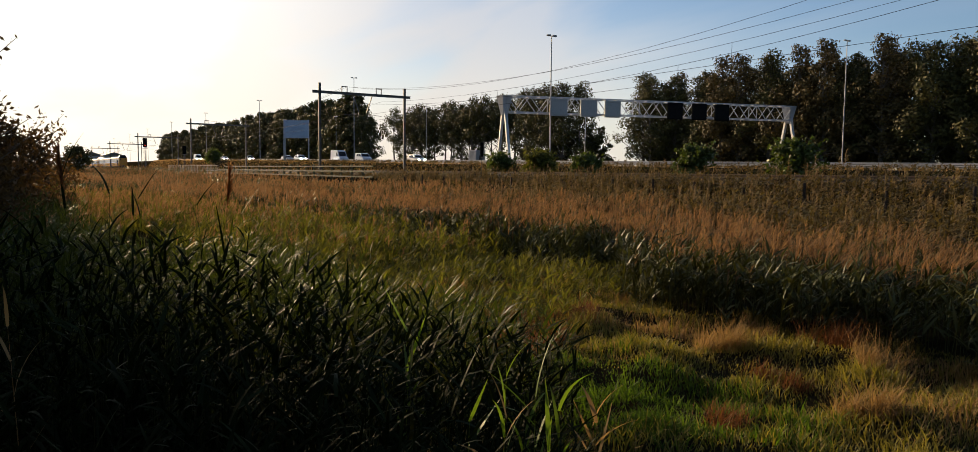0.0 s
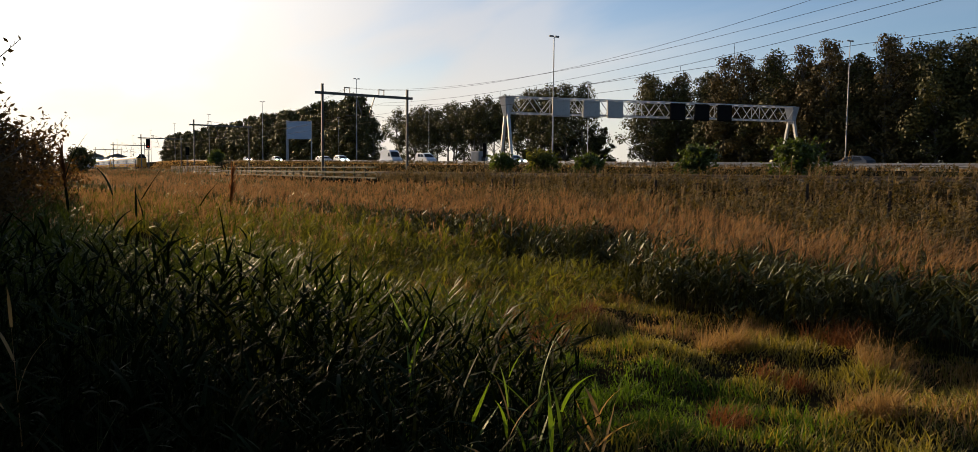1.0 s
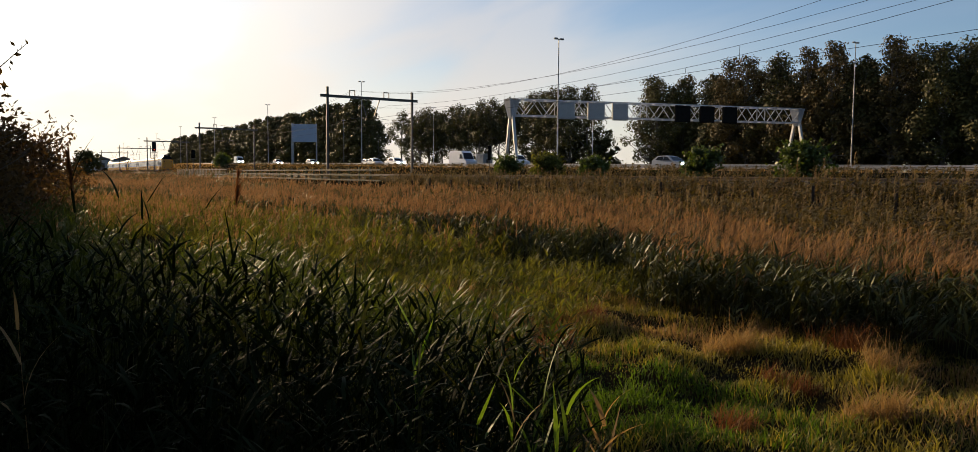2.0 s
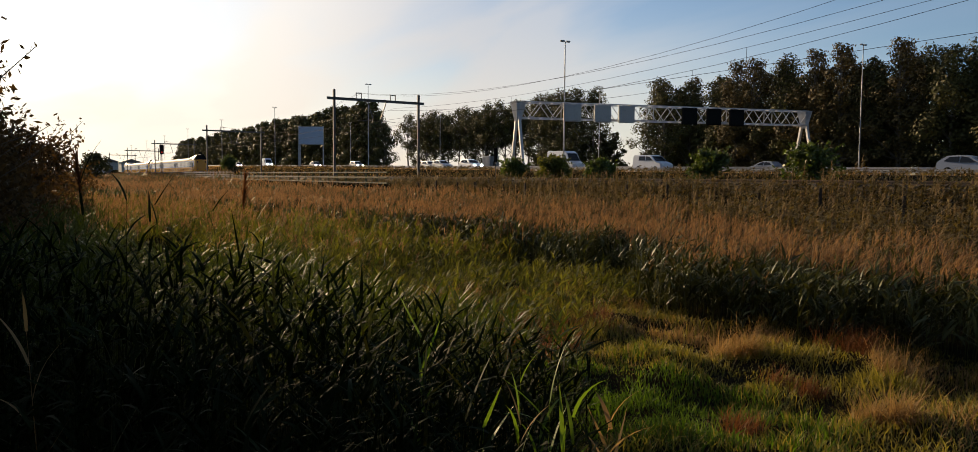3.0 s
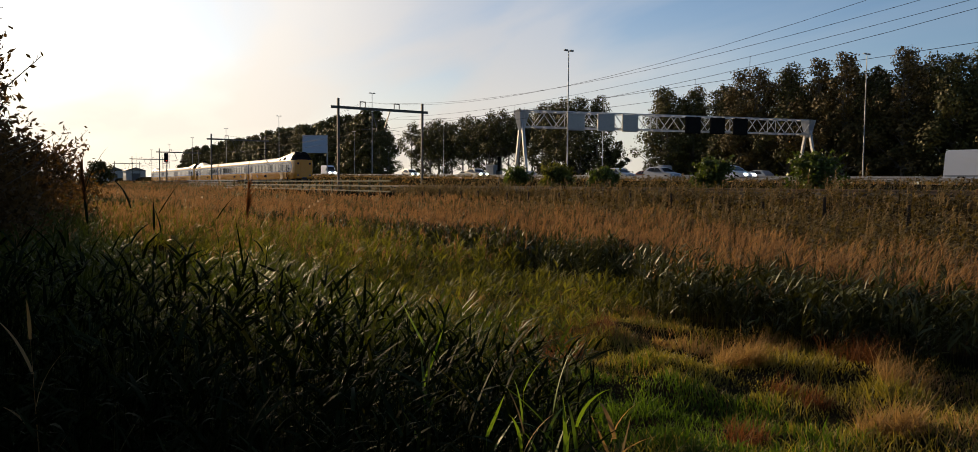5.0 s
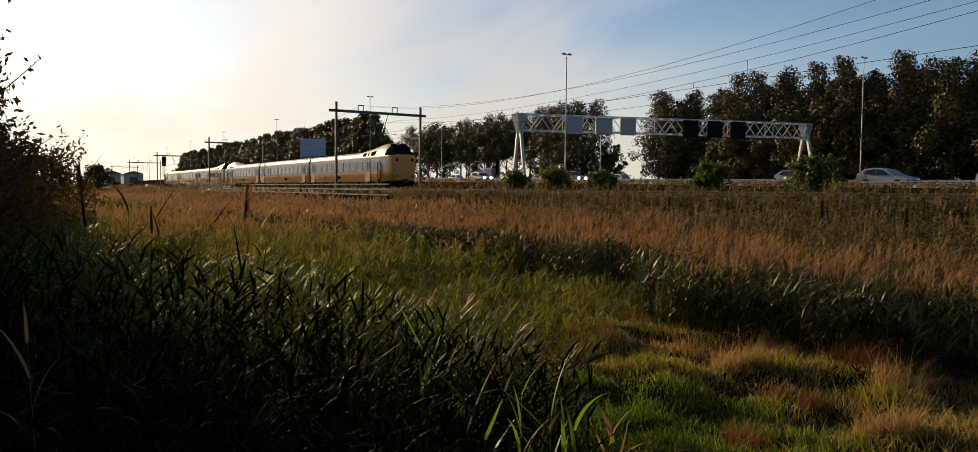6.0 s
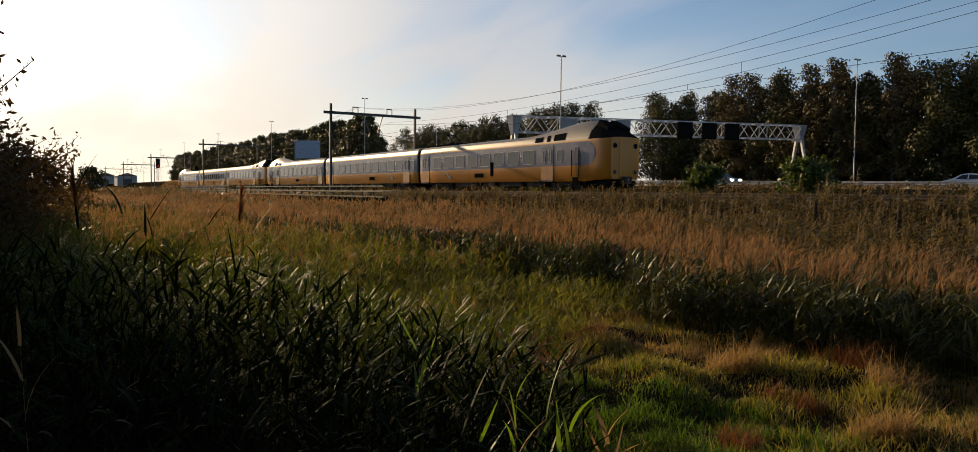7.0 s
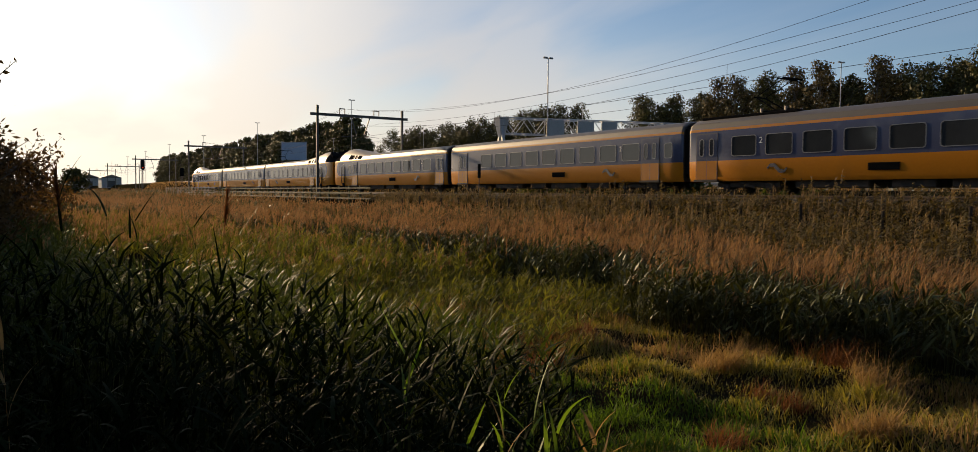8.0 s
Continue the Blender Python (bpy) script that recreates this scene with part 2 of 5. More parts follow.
M_BARK = material("bark", (0.10, 0.085, 0.07), 0.9, vary=0.4, scale=2.0, fine=12, bump=0.6)

# ---- mesh helpers ----


def mesh_from(name, verts, faces, mats, indices=None, smooth=False):
    me = bpy.data.meshes.new(name)
    me.from_pydata(verts, [], faces)
    for m in (mats if isinstance(mats, (list, tuple)) else [mats]):
        me.materials.append(m)
    if indices is not None:
        me.polygons.foreach_set("material_index", indices)
    if smooth:
        me.polygons.foreach_set("use_smooth", [True] * len(me.polygons))
    me.update()
    return me


def arrays_mesh(name, v, quads, mat):
    """A mesh from an array of places and an array of four-cornered faces."""
    me = bpy.data.meshes.new(name)
    v = np.asarray(v, np.float32).reshape(-1, 3)
    q = np.asarray(quads, np.int32).reshape(-1, 4)
    me.vertices.add(len(v)); me.vertices.foreach_set("co", v.ravel())
    me.loops.add(q.size); me.loops.foreach_set("vertex_index", q.ravel())
    me.polygons.add(len(q)); me.polygons.foreach_set("loop_start", np.arange(0, q.size, 4, dtype=np.int32))
    me.materials.append(mat)
    me.update(calc_edges=True)
    return me


def part(name, bm, mat, parent=None, label="", smooth=False):
    me = bpy.data.meshes.new(name)
    bm.to_mesh(me)
    bm.free()
    for m in (mat if isinstance(mat, (list, tuple)) else [mat]):
        me.materials.append(m)
    if smooth:
        me.polygons.foreach_set("use_smooth", [True] * len(me.polygons))
    ob = new(name, me)
    ob.parent = parent
    if label:
        ob["label"] = label
    return ob


def empty(name, m, label, category, group="", kind=""):
    ob = new(name)
    ob.empty_display_size = 0.2
    ob.matrix_basis = m
    return tagged(ob, label, category, group, kind)


def add_box(bm, x0, x1, y0, y1, z0, z1, bevel=0.0, m=None):
    r = bmesh.ops.create_cube(bm, size=1.0)
    mt = Matrix.Translation(((x0 + x1) / 2, (y0 + y1) / 2, (z0 + z1) / 2)) @ Matrix.Diagonal((abs(x1 - x0), abs(y1 - y0), abs(z1 - z0), 1))
    bmesh.ops.transform(bm, matrix=(m @ mt) if m else mt, verts=r["verts"])
    if bevel:
        es = list({e for v in r["verts"] for e in v.link_edges})
        bmesh.ops.bevel(bm, geom=es, offset=bevel, segments=1, affect="EDGES")
    return bm


def add_bar(bm, a, b, w, h=None, n=4):
    """A straight bar from a to b; n = 4 square, more round."""
    a, b = Vector(a), Vector(b)
    d = b - a
    r = bmesh.ops.create_cone(bm, cap_ends=True, segments=n, radius1=w / 2 * (1.414 if n == 4 else 1), radius2=(h or w) / 2 * (1.414 if n == 4 else 1), depth=d.length)
    q = d.to_track_quat("Z", "Y").to_matrix().to_4x4()
    spin = pose(0, 0, 0, 0, 0, 45) if n == 4 else Matrix()
    bmesh.ops.transform(bm, matrix=Matrix.Translation((a + b) / 2) @ q @ spin, verts=r["verts"])
    return bm


def box(*a, **k):
    return add_box(bmesh.new(), *a, **k)


def bar(*a, **k):
    return add_bar(bmesh.new(), *a, **k)


def blades(rng, roots, length, width, lean, bend, segs=3, az=None, flat=0.0):
    """Many curved blades: arrays of roots (n,3), lengths, widths; lean and bend in radians; az the way they fall.
    Returns places and four-cornered faces, each blade a strip of its own that narrows to its tip."""
    n = len(roots)
    az = rng.uniform(0, 2 * np.pi, n) if az is None else az
    tw = az + np.pi / 2 + rng.uniform(-0.9, 0.9, n)
    side = np.stack([np.cos(tw), np.sin(tw), rng.uniform(-flat, flat, n) if flat else np.zeros(n)], 1)
    out = np.stack([np.cos(az), np.sin(az)], 1)
    p = np.array(roots, float)
    rows = []
    for i in range(segs + 1):
        f = i / segs
        w = width * (1 - f ** 2 * 0.97) * (0.55 + 0.45 * min(1, f * 4 + 0.2))
        rows.append(np.stack([p - side * w[:, None] / 2, p + side * w[:, None] / 2], 1))
        ang = lean + bend * f
        st = (length / segs)[:, None]
        p = p + np.concatenate([out * np.sin(ang)[:, None], np.cos(ang)[:, None]], 1) * st
    v = np.stack(rows, 1)                                   # n, segs+1, 2, 3
    base = (np.arange(n) * (segs + 1) * 2)[:, None] + (np.arange(segs) * 2)[None, :]
    q = np.stack([base, base + 1, base + 3, base + 2], -1)
    return v.reshape(-1, 3), q.reshape(-1, 4)


def join(parts):
    vs, qs, k = [], [], 0
    for v, q in parts:
        vs.append(v); qs.append(q + k); k += len(v)
    return np.concatenate(vs), np.concatenate(qs)


# ---- ground ----
RAIL_Z = 2.40
TRACK_NEAR, TRACK_FAR = 28.3, 32.25


def road_z(x):
    x = np.asarray(x, float)
    return 2.45 - 0.0105 * np.clip(x, -260, 30)


def ground_z(x, y):
    x, y = np.asarray(x, float), np.asarray(y, float)
    def ramp(a, b):
        t = np.clip((y - a) / (b - a), 0, 1)
        return t * t * (3 - 2 * t)
    z = 0.55 * ramp(12.5, 20) + 1.25 * ramp(20.5, 25.6) + 0.1 * ramp(25.6, 26.2)
    z = z - 0.35 * ramp(35.5, 37.5) + (road_z(x) - 1.55) * ramp(38.5, 43.5) - (road_z(x) - 2.3) * ramp(84, 92)
    near = np.exp(-((x + 1.0) ** 2 + (y + 0.5) ** 2) / 9.0)
    z = z + 0.45 * near
    lump = 0.13 * np.sin(1.7 * x + 0.6 * y) * np.sin(1.3 * y - 0.4 * x) + 0.07 * np.sin(3.9 * x + 1.0) * np.sin(3.3 * y)
    return z + lump * np.clip((25 - y) / 4, 0, 1) * np.clip((x + 60) / 30, 0.2, 1)


def make_ground():
    def axis(pts):
        out = []
        for (a, step), (b, _) in zip(pts[:-1], pts[1:]):
            out += list(np.arange(a, b - 1e-6, step))
        return np.array(out + [pts[-1][0]])
    xs = axis([(-4000, 400), (-800, 60), (-200, 8), (-60, 1.5), (-24, 0.4), (8, 2), (40, 20), (200, 400), (2200, 1)])
    ys = axis([(-2500, 400), (-500, 60), (-60, 6), (-12, 0.5), (14, 0.7), (45, 3), (96, 20), (300, 300), (3000, 1)])
    gx, gy = np.meshgrid(xs, ys)
    v = np.stack([gx, gy, ground_z(gx, gy)], -1).reshape(-1, 3)
    nx, ny = len(xs), len(ys)
    i = (np.arange(ny - 1) * nx)[:, None] + np.arange(nx - 1)[None, :]
    q = np.stack([i, i + 1, i + 1 + nx, i + nx], -1).reshape(-1, 4)
    ob = new("ground", arrays_mesh("ground", v, q, M_SOIL))
    ob.data.polygons.foreach_set("use_smooth", [True] * len(ob.data.polygons))
    tagged(ob, "dark damp meadow soil under reeds and grass", "ground", kind="structure")


make_ground()


def strip(name, y0, y1, zf, x0, x1, step, mat, label, category, thick=0.3):
    """A long bed along x with a level top and closed sides."""
    xs = list(np.arange(x0, x1, step)) + [x1]
    v, f = [], []
    for x in xs:
        z = float(zf(x))
        v += [(x, y0, z - thick), (x, y0 + thick * 0.6, z), (x, y1 - thick * 0.6, z), (x, y1, z - thick)]
    for i in range(len(xs) - 1):
        a = i * 4
        f += [(a + j, a + j + 1, a + j + 5, a + j + 4)[::-1] for j in range(3)]
    ob = new(name, mesh_from(name, v, f, mat))
    return tagged(ob, label, category, kind="structure")


strip("track_bed", 25.6, 35.2, lambda x: RAIL_Z - 0.25, -900, 120, 20, M_BALLAST, "brown-grey crushed stone ballast under the rails", "ballast", 0.5)
strip("road", 47.5, 83.0, lambda x: road_z(x) + 0.03, -900, 120, 10, M_ASPHALT, "grey asphalt motorway with two carriageways", "road", 0.1)

# ---- railway ----


def make_track(y, name):
    t = empty(name, pose(0, y, RAIL_Z), "railway track of worn steel rails on dark sleepers", "track", "railway tracks", "structure")
    for s in (-0.72, 0.72):
        bm = bmesh.new()
        add_box(bm, -900, 120, s - 0.035, s + 0.035, -0.05, 0.0)
        add_box(bm, -900, 120, s - 0.01, s + 0.01, -0.14, -0.05)
        add_box(bm, -900, 120, s - 0.07, s + 0.07, -0.16, -0.14)
        part("rail", bm, M_RAIL, t)
    bm = bmesh.new()
    add_box(bm, -0.13, 0.13, -1.3, 1.3, -0.32, -0.165, 0.02)
    me = bpy.data.meshes.new("sleeper")
    bm.to_mesh(me); bm.free(); me.materials.append(M_UNDER)
    for i in range(120):
        ob = new("sleeper", me)
        ob.parent = t
        ob.location = (-66 + i * 0.6, 0, 0)


make_track(TRACK_NEAR, "track_near")
make_track(TRACK_FAR, "track_far")

PORTALS = (-337.0, -269.5, -204.0, -137.5, -72.5, -4.5, 62.0)
PORTAL_NEAR, PORTAL_FAR = 25.7, 35.0


def make_portal():
    p = empty("catenary_portal", pose(PORTALS[4], 0, RAIL_Z), "dark steel portal frame carrying overhead wires over two tracks", "catenary portal", "overhead line portals")
    for y in (PORTAL_NEAR, PORTAL_FAR):
        outline = [(-0.095, -0.112), (0.095, -0.112), (0.095, -0.088), (0.012, -0.088), (0.012, 0.088), (0.095, 0.088),
                   (0.095, 0.112), (-0.095, 0.112), (-0.095, 0.088), (-0.012, 0.088), (-0.012, -0.088), (-0.095, -0.088)]
        bm = bmesh.new()
        low, high = [[bm.verts.new((a, y + b, z)) for a, b in outline] for z in (-0.5, 8.65)]
        for k in range(12):
            bm.faces.new((low[k], low[(k + 1) % 12], high[(k + 1) % 12], high[k]))
        bm.faces.new(low[::-1])
        bm.faces.new(high)
        post = part("post", bm, M_STEEL_DARK, p)
        part("footing", box(-0.4, 0.4, y - 0.4, y + 0.4, -1.3, -0.3, bevel=0.05), M_CONCRETE, post, "grey concrete footing")
    bm = bmesh.new()
    add_box(bm, -0.1, 0.1, PORTAL_NEAR - 0.75, PORTAL_FAR + 0.65, 7.62, 7.65)
    add_box(bm, -0.1, 0.1, PORTAL_NEAR - 0.75, PORTAL_FAR + 0.65, 7.85, 7.88)
    add_box(bm, -0.012, 0.012, PORTAL_NEAR - 0.75, PORTAL_FAR + 0.65, 7.65, 7.85)
    part("beam", bm, M_STEEL_DARK, p)
    for y in (TRACK_NEAR, TRACK_FAR - 0.2):
        bm = bmesh.new()
        add_bar(bm, (0, y - 0.28, 7.86), (0, y - 0.28, 8.42), 0.07)
        add_bar(bm, (0, y + 0.28, 7.86), (0, y + 0.28, 8.42), 0.07)
        add_bar(bm, (0, y - 0.32, 8.42), (0, y + 0.32, 8.42), 0.09)
        part("wire_bracket", bm, M_STEEL_DARK, p)
    for y, s in ((TRACK_NEAR, 1), (TRACK_FAR, -1)):
        bm = bmesh.new()
        add_bar(bm, (0, y + 0.95 * s, 7.66), (0, y + 1.55 * s, 5.9), 0.09)
        add_bar(bm, (0, y + 1.55 * s, 5.9), (0, y + 1.45 * s, 5.45), 0.06)
        add_bar(bm, (0, y + 1.5 * s, 5.75), (0, y - 0.1 * s, 5.62), 0.045, n=6)
        arm = part("drop_arm", bm, M_STEEL_DARK, p)
        bm = bmesh.new()
        for k in range(4):
            add_bar(bm, (0, y + (1.28 - 0.07 * k) * s, 5.735 - 0.006 * k), (0, y + (1.25 - 0.07 * k) * s, 5.733 - 0.006 * k), 0.15, n=8)
        part("insulator", bm, M_INSUL, arm, "brown ribbed insulator")
    return p


portal = make_portal()
for px in PORTALS:
    if px != PORTALS[4]:
        copy_thing(portal, pose(px, 0, RAIL_Z))


SPAN = 4                                               # the span before the camera, from the fifth portal to the sixth


def wire_height(k, f, top, sag, end, dip):
    """Height over the rails in span k at the share f of it; the span before the camera climbs to end and dips by dip."""
    if k < SPAN:
        return top - 4 * sag * f * (1 - f)
    if k == SPAN:
        return top + (end - top) * f - 4 * dip * f * (1 - f)
    return end - 4 * sag * f * (1 - f)


def wire(name, y, shape, radius, label, group="overhead wires"):
    """A wire from portal to portal."""
    cu = bpy.data.curves.new(name, "CURVE")
    cu.dimensions, cu.bevel_depth, cu.bevel_resolution = "3D", radius, 1
    sp = cu.splines.new("POLY")
    pts = []
    for k, (a, b) in enumerate(zip(PORTALS[:-1], PORTALS[1:])):
        for j in range(16):
            pts.append((a + (b - a) * j / 16, y, RAIL_Z + wire_height(k, j / 16, *shape)))
    pts.append((PORTALS[-1], y, RAIL_Z + shape[2]))
    sp.points.add(len(pts) - 1)
    for q, p in zip(sp.points, pts):
        q.co = (*p, 1)
    cu.materials.append(M_WIRE)
    return tagged(new(name, cu), label, "wire", group)


# support height, sag, height at the next support, dip before the camera
for y, hang, touch in ((TRACK_NEAR, (6.9, 1.2, 7.46, 2.07), (5.3, 0.1, 5.21, 0.08)), (TRACK_FAR, (7.1, 1.1, 8.75, 1.42), (5.3, 0.1, 5.27, 0.04))):
    hung = wire("messenger_wire", y, hang, 0.010, "dark copper carrying wire slung between the portals")
    wire("contact_wire", y, touch, 0.011, "dark copper contact wire over the track")
    for k in range(2, len(PORTALS) - 1):
        a, b = PORTALS[k], PORTALS[k + 1]
        for f in (0.33, 0.666):
            x = a + (b - a) * f
            part("dropper", bar((x, y, RAIL_Z + wire_height(k, f, *touch)), (x, y, RAIL_Z + wire_height(k, f, *hang)), 0.014), M_WIRE, hung)
for y, shape in ((TRACK_NEAR, (8.42, 1.5, 8.19, 2.05)), (TRACK_NEAR + 0.28, (8.42, 1.5, 9.5, 2.62))):
    wire("feeder_wire", y, shape, 0.009, "dark feeder wire slung over the portal beams")


def make_signal(x, y, h, label, lit=True):
    s = empty("railway_signal", pose(x, y, 2.0), label, "signal", "railway signals")
    part("mast", bar((0, 0, -0.3), (0, 0, h), 0.16, n=8), M_STEEL_DARK, s)
    bm = box(-0.1, 0.12, -0.45, 0.45, h, h + 2.1, bevel=0.12)
    head = part("signal_head", bm, M_BLACK, s, "black signal head with rounded corners")
    for k, mt in enumerate((M_REDLAMP if lit else M_BLACK, M_BLACK, M_BLACK)):
        part("hood", bar((0.12, 0, h + 0.4 + 0.6 * k), (0.4, 0, h + 0.4 + 0.6 * k), 0.36, n=10), M_BLACK, head)
        part("lens", bar((0.4, 0, h + 0.4 + 0.6 * k), (0.42, 0, h + 0.4 + 0.6 * k), 0.26, n=10), mt, head)
    part("platform", box(-0.5, 0.1, -0.6, 0.6, h - 0.25, h - 0.18), M_STEEL_DARK, s)
    bm = bmesh.new()
    for yy in (-0.25, 0.25):
        add_bar(bm, (-0.2, yy, 0), (-0.2, yy, h), 0.05)
    for k in range(12):
        add_bar(bm, (-0.2, -0.25, 0.3 + k * 0.35), (-0.2, 0.25, 0.3 + k * 0.35), 0.03)
    part("ladder", bm, M_STEEL_DARK, s)


make_signal(-181, 24.2, 5.0, "tall black railway signal beside the track")
make_signal(-207, 37.0, 4.2, "black railway signal behind the far track", False)


def marker_post(x, y):
    m = empty("marker_post", pose(x, y, 1.9), "thin dark lineside post with a small box on top", "marker post")
    part("pole", bar((0, 0, -0.4), (0, 0, 1.5), 0.05, n=8), M_STEEL_DARK, m)
    part("box", box(-0.07, 0.07, -0.09, 0.09, 1.45, 2.35, bevel=0.02), M_BLACK, m)


marker_post(-40.9, 25.2)

# ---- motorway furniture ----


def make_gantry():
    ax, ay, az = -70.0, 46.0, 10.75
    bx, by, bz = -61.0, 83.4, 11.0
    base_a, base_b = float(road_z(ax)) - 0.1, float(road_z(bx)) - 0.3
    g = empty("sign_gantry", pose(0, 0, 0), "pale grey steel lattice gantry spanning the motorway", "sign gantry")
    A, B = Vector((ax, ay, az)), Vector((bx, by, bz))
    d = (B - A).normalized()
    nrm = Vector((d.y, -d.x, 0)).normalized()
    H, W = 1.75, 1.5
    up = Vector((0, 0, 1))
    for e, zb in ((A, base_a), (B, base_b)):
        leg_foot = Vector((e.x, e.y, zb))
        for s in (-1, 1):
            bm = bmesh.new()
            add_bar(bm, leg_foot + nrm * s * 2.15 - up * 0.6, e + nrm * s * 0.30 - up * 1.2, 0.27, 0.32)
            part("leg", bm, M_TRUSS, g)
        bm = bmesh.new()
        add_bar(bm, e - up * 2.1, e + up * 0.06, 0.55, 1.3)
        part("leg_head", bm, M_TRUSS, g)
    n = 28
    L = (B - A).length
    chords = [(s, h) for s in (-0.5, 0.5) for h in (0, -H)]
    for s, h in chords:
        bm = bmesh.new()
        add_bar(bm, A + nrm * s * W + up * h, B + nrm * s * W + up * h, 0.13)
        part("chord", bm, M_TRUSS, g)
    for s in (-0.5, 0.5):
        for i in range(n):
            a = A + d * (L * i / n) + nrm * s * W
            b = A + d * (L * (i + 1) / n) + nrm * s * W
            if i % 2:
                a, b = a - up * H, b
            else:
                b = b - up * H
            part("brace", bar(a, b, 0.075), M_TRUSS, g)
            if i % 4 == 0:
                part("upright", bar(A + d * (L * i / n) + nrm * s * W, A + d * (L * i / n) + nrm * s * W - up * H, 0.07), M_TRUSS, g)
    for i in range(n + 1):
        c = A + d * (L * i / n)
        for h in (0, H):
            part("cross_bar", bar(c + nrm * W / 2 - up * h, c - nrm * W / 2 - up * h, 0.06), M_TRUSS, g)
    # boards: three seen from their pale backs, three black matrix signs
    side = -1 if nrm.x < 0 else 1
    for f, w, pale in ((0.159, 2.1, True), (0.256, 2.1, True), (0.335, 2.0, True), (0.55, 2.0, False), (0.637, 2.0, False), (0.72, 2.0, False)):
        c = A + d * (L * f) + nrm * side * (W / 2 + 0.25) - up * 1.1
        rot = Matrix((( *d, 0), (*nrm, 0), (*up, 0), (0, 0, 0, 1))).transposed()
        bm = box(-w / 2, w / 2, -0.14, 0.14, -0.98, 0.98, bevel=0.05, m=Matrix.Translation(c) @ rot)
        p = part("sign_board" if pale else "matrix_sign", bm, M_PANEL_BACK if pale else M_BLACK, g, "pale back of a road sign board" if pale else "black box of an unlit lane signal")
        for zz in (-0.8, 0.8):
            part("rail", box(-w / 2 + 0.05, w / 2 - 0.05, 0.14, 0.19, zz - 0.05, zz + 0.05, m=Matrix.Translation(c) @ rot @ (Matrix.Diagonal((1, side, 1, 1)))), M_PANEL_BACK if pale else M_BLACK, p)


make_gantry()


def make_lamp_post(x, y, h, arms=2, label="tall galvanised motorway lamp post with a flat head"):
    p = empty("street_lamp", pose(x, y, float(ground_z(x, y))), label, "street lamp", "motorway lamps")
    part("pole", bar((0, 0, -0.3), (0, 0, h), 0.17, 0.09, n=8), M_GALV, p)
    bm = bmesh.new()
    add_bar(bm, (0, -0.55, h), (0, 0.55, h), 0.06)
    part("arm", bm, M_GALV, p)
    for s in (-1, 1):
        bm = box(-0.14, 0.14, s * 0.12, s * 0.55, h - 0.02, h + 0.14, bevel=0.05)
        part("lamp_head", bm, M_GALV, p)
    return p


LAMP_SPOTS = ((-58.8, 44.0, 12.4), (-53.5, 83.5, 15.2), (-118.7, 48.0, 14.0), (-101.5, 83.5, 14.5), (-176, 48.0, 13.9), (-234, 48, 13.9),
              (-292, 48, 13.9), (-350, 48, 13.9), (-410, 48, 13.9), (-161, 83.5, 14.2), (-221, 83.5, 14.0), (-480, 48, 13.9))
for x, y, h in LAMP_SPOTS:
    make_lamp_post(x, y, h)


def make_big_sign():
    x, y = -146.0, 47.0
    z = float(road_z(x))
    s = empty("road_sign", pose(x, y, z, rz=58), "large blue-grey road sign board on steel posts", "road sign")
    part("panel", box(-2.4, 2.4, -0.06, 0.06, 4.7, 8.1, bevel=0.02), M_SIGN_BLUE, s)
    for xx, w in ((-2.45, 0.42), (2.3, 0.2)):
        part("post", bar((xx, 0.3, -0.4), (xx, 0.3, 8.3), w), M_GALV, s)
    for zz in (4.66, 8.14):
        part("edge", box(-2.5, 2.5, -0.08, 0.08, zz - 0.04, zz + 0.04), M_PANEL_BACK, s)


make_big_sign()


def make_guardrail(y, x0, x1, label, sunk=0.0):
    g = empty("guard_rail", pose(0, y, -sunk), label, "guard rail", "motorway guard rails")
    prof = [(0, 0.57), (-0.04, 0.59), (-0.04, 0.62), (0, 0.65), (-0.04, 0.68), (-0.04, 0.71), (0, 0.73)]
    xs = np.arange(x0, x1, 8.0)
    for a in xs:
        b = a + 7.98
        v, f = [], []
        for x in (a, b):
            for py, pz in prof:
                v.append((x, py, float(road_z(x)) + pz))
            for py, pz in prof:
                v.append((x, py + 0.012, float(road_z(x)) + pz))
        n = len(prof)
        for k in range(n - 1):
            f.append((k, k + 1, 2 * n + k + 1, 2 * n + k))
            f.append((n + k, 3 * n + k, 3 * n + k + 1, n + k + 1))
        ob = new("beam", mesh_from("beam", v, f, M_GALV))
        ob.parent = g
        if -130 < a < 0:
            for xx in (a + 0.3, a + 4.3):
                z = float(road_z(xx))
                part("post", box(xx - 0.05, xx + 0.05, 0.03, 0.16, z - 0.3, z + 0.72), M_GALV, g)


make_guardrail(46.2, -400, 60, "galvanised steel guard rail beside the motorway", 0.42)
make_guardrail(83.6, -400, 60, "galvanised steel guard rail before the wood")
make_guardrail(48.2, -400, 60, "second galvanised guard rail beside the motorway", 0.3)
make_guardrail(66.5, -400, 60, "galvanised steel guard rail on the central reservation")


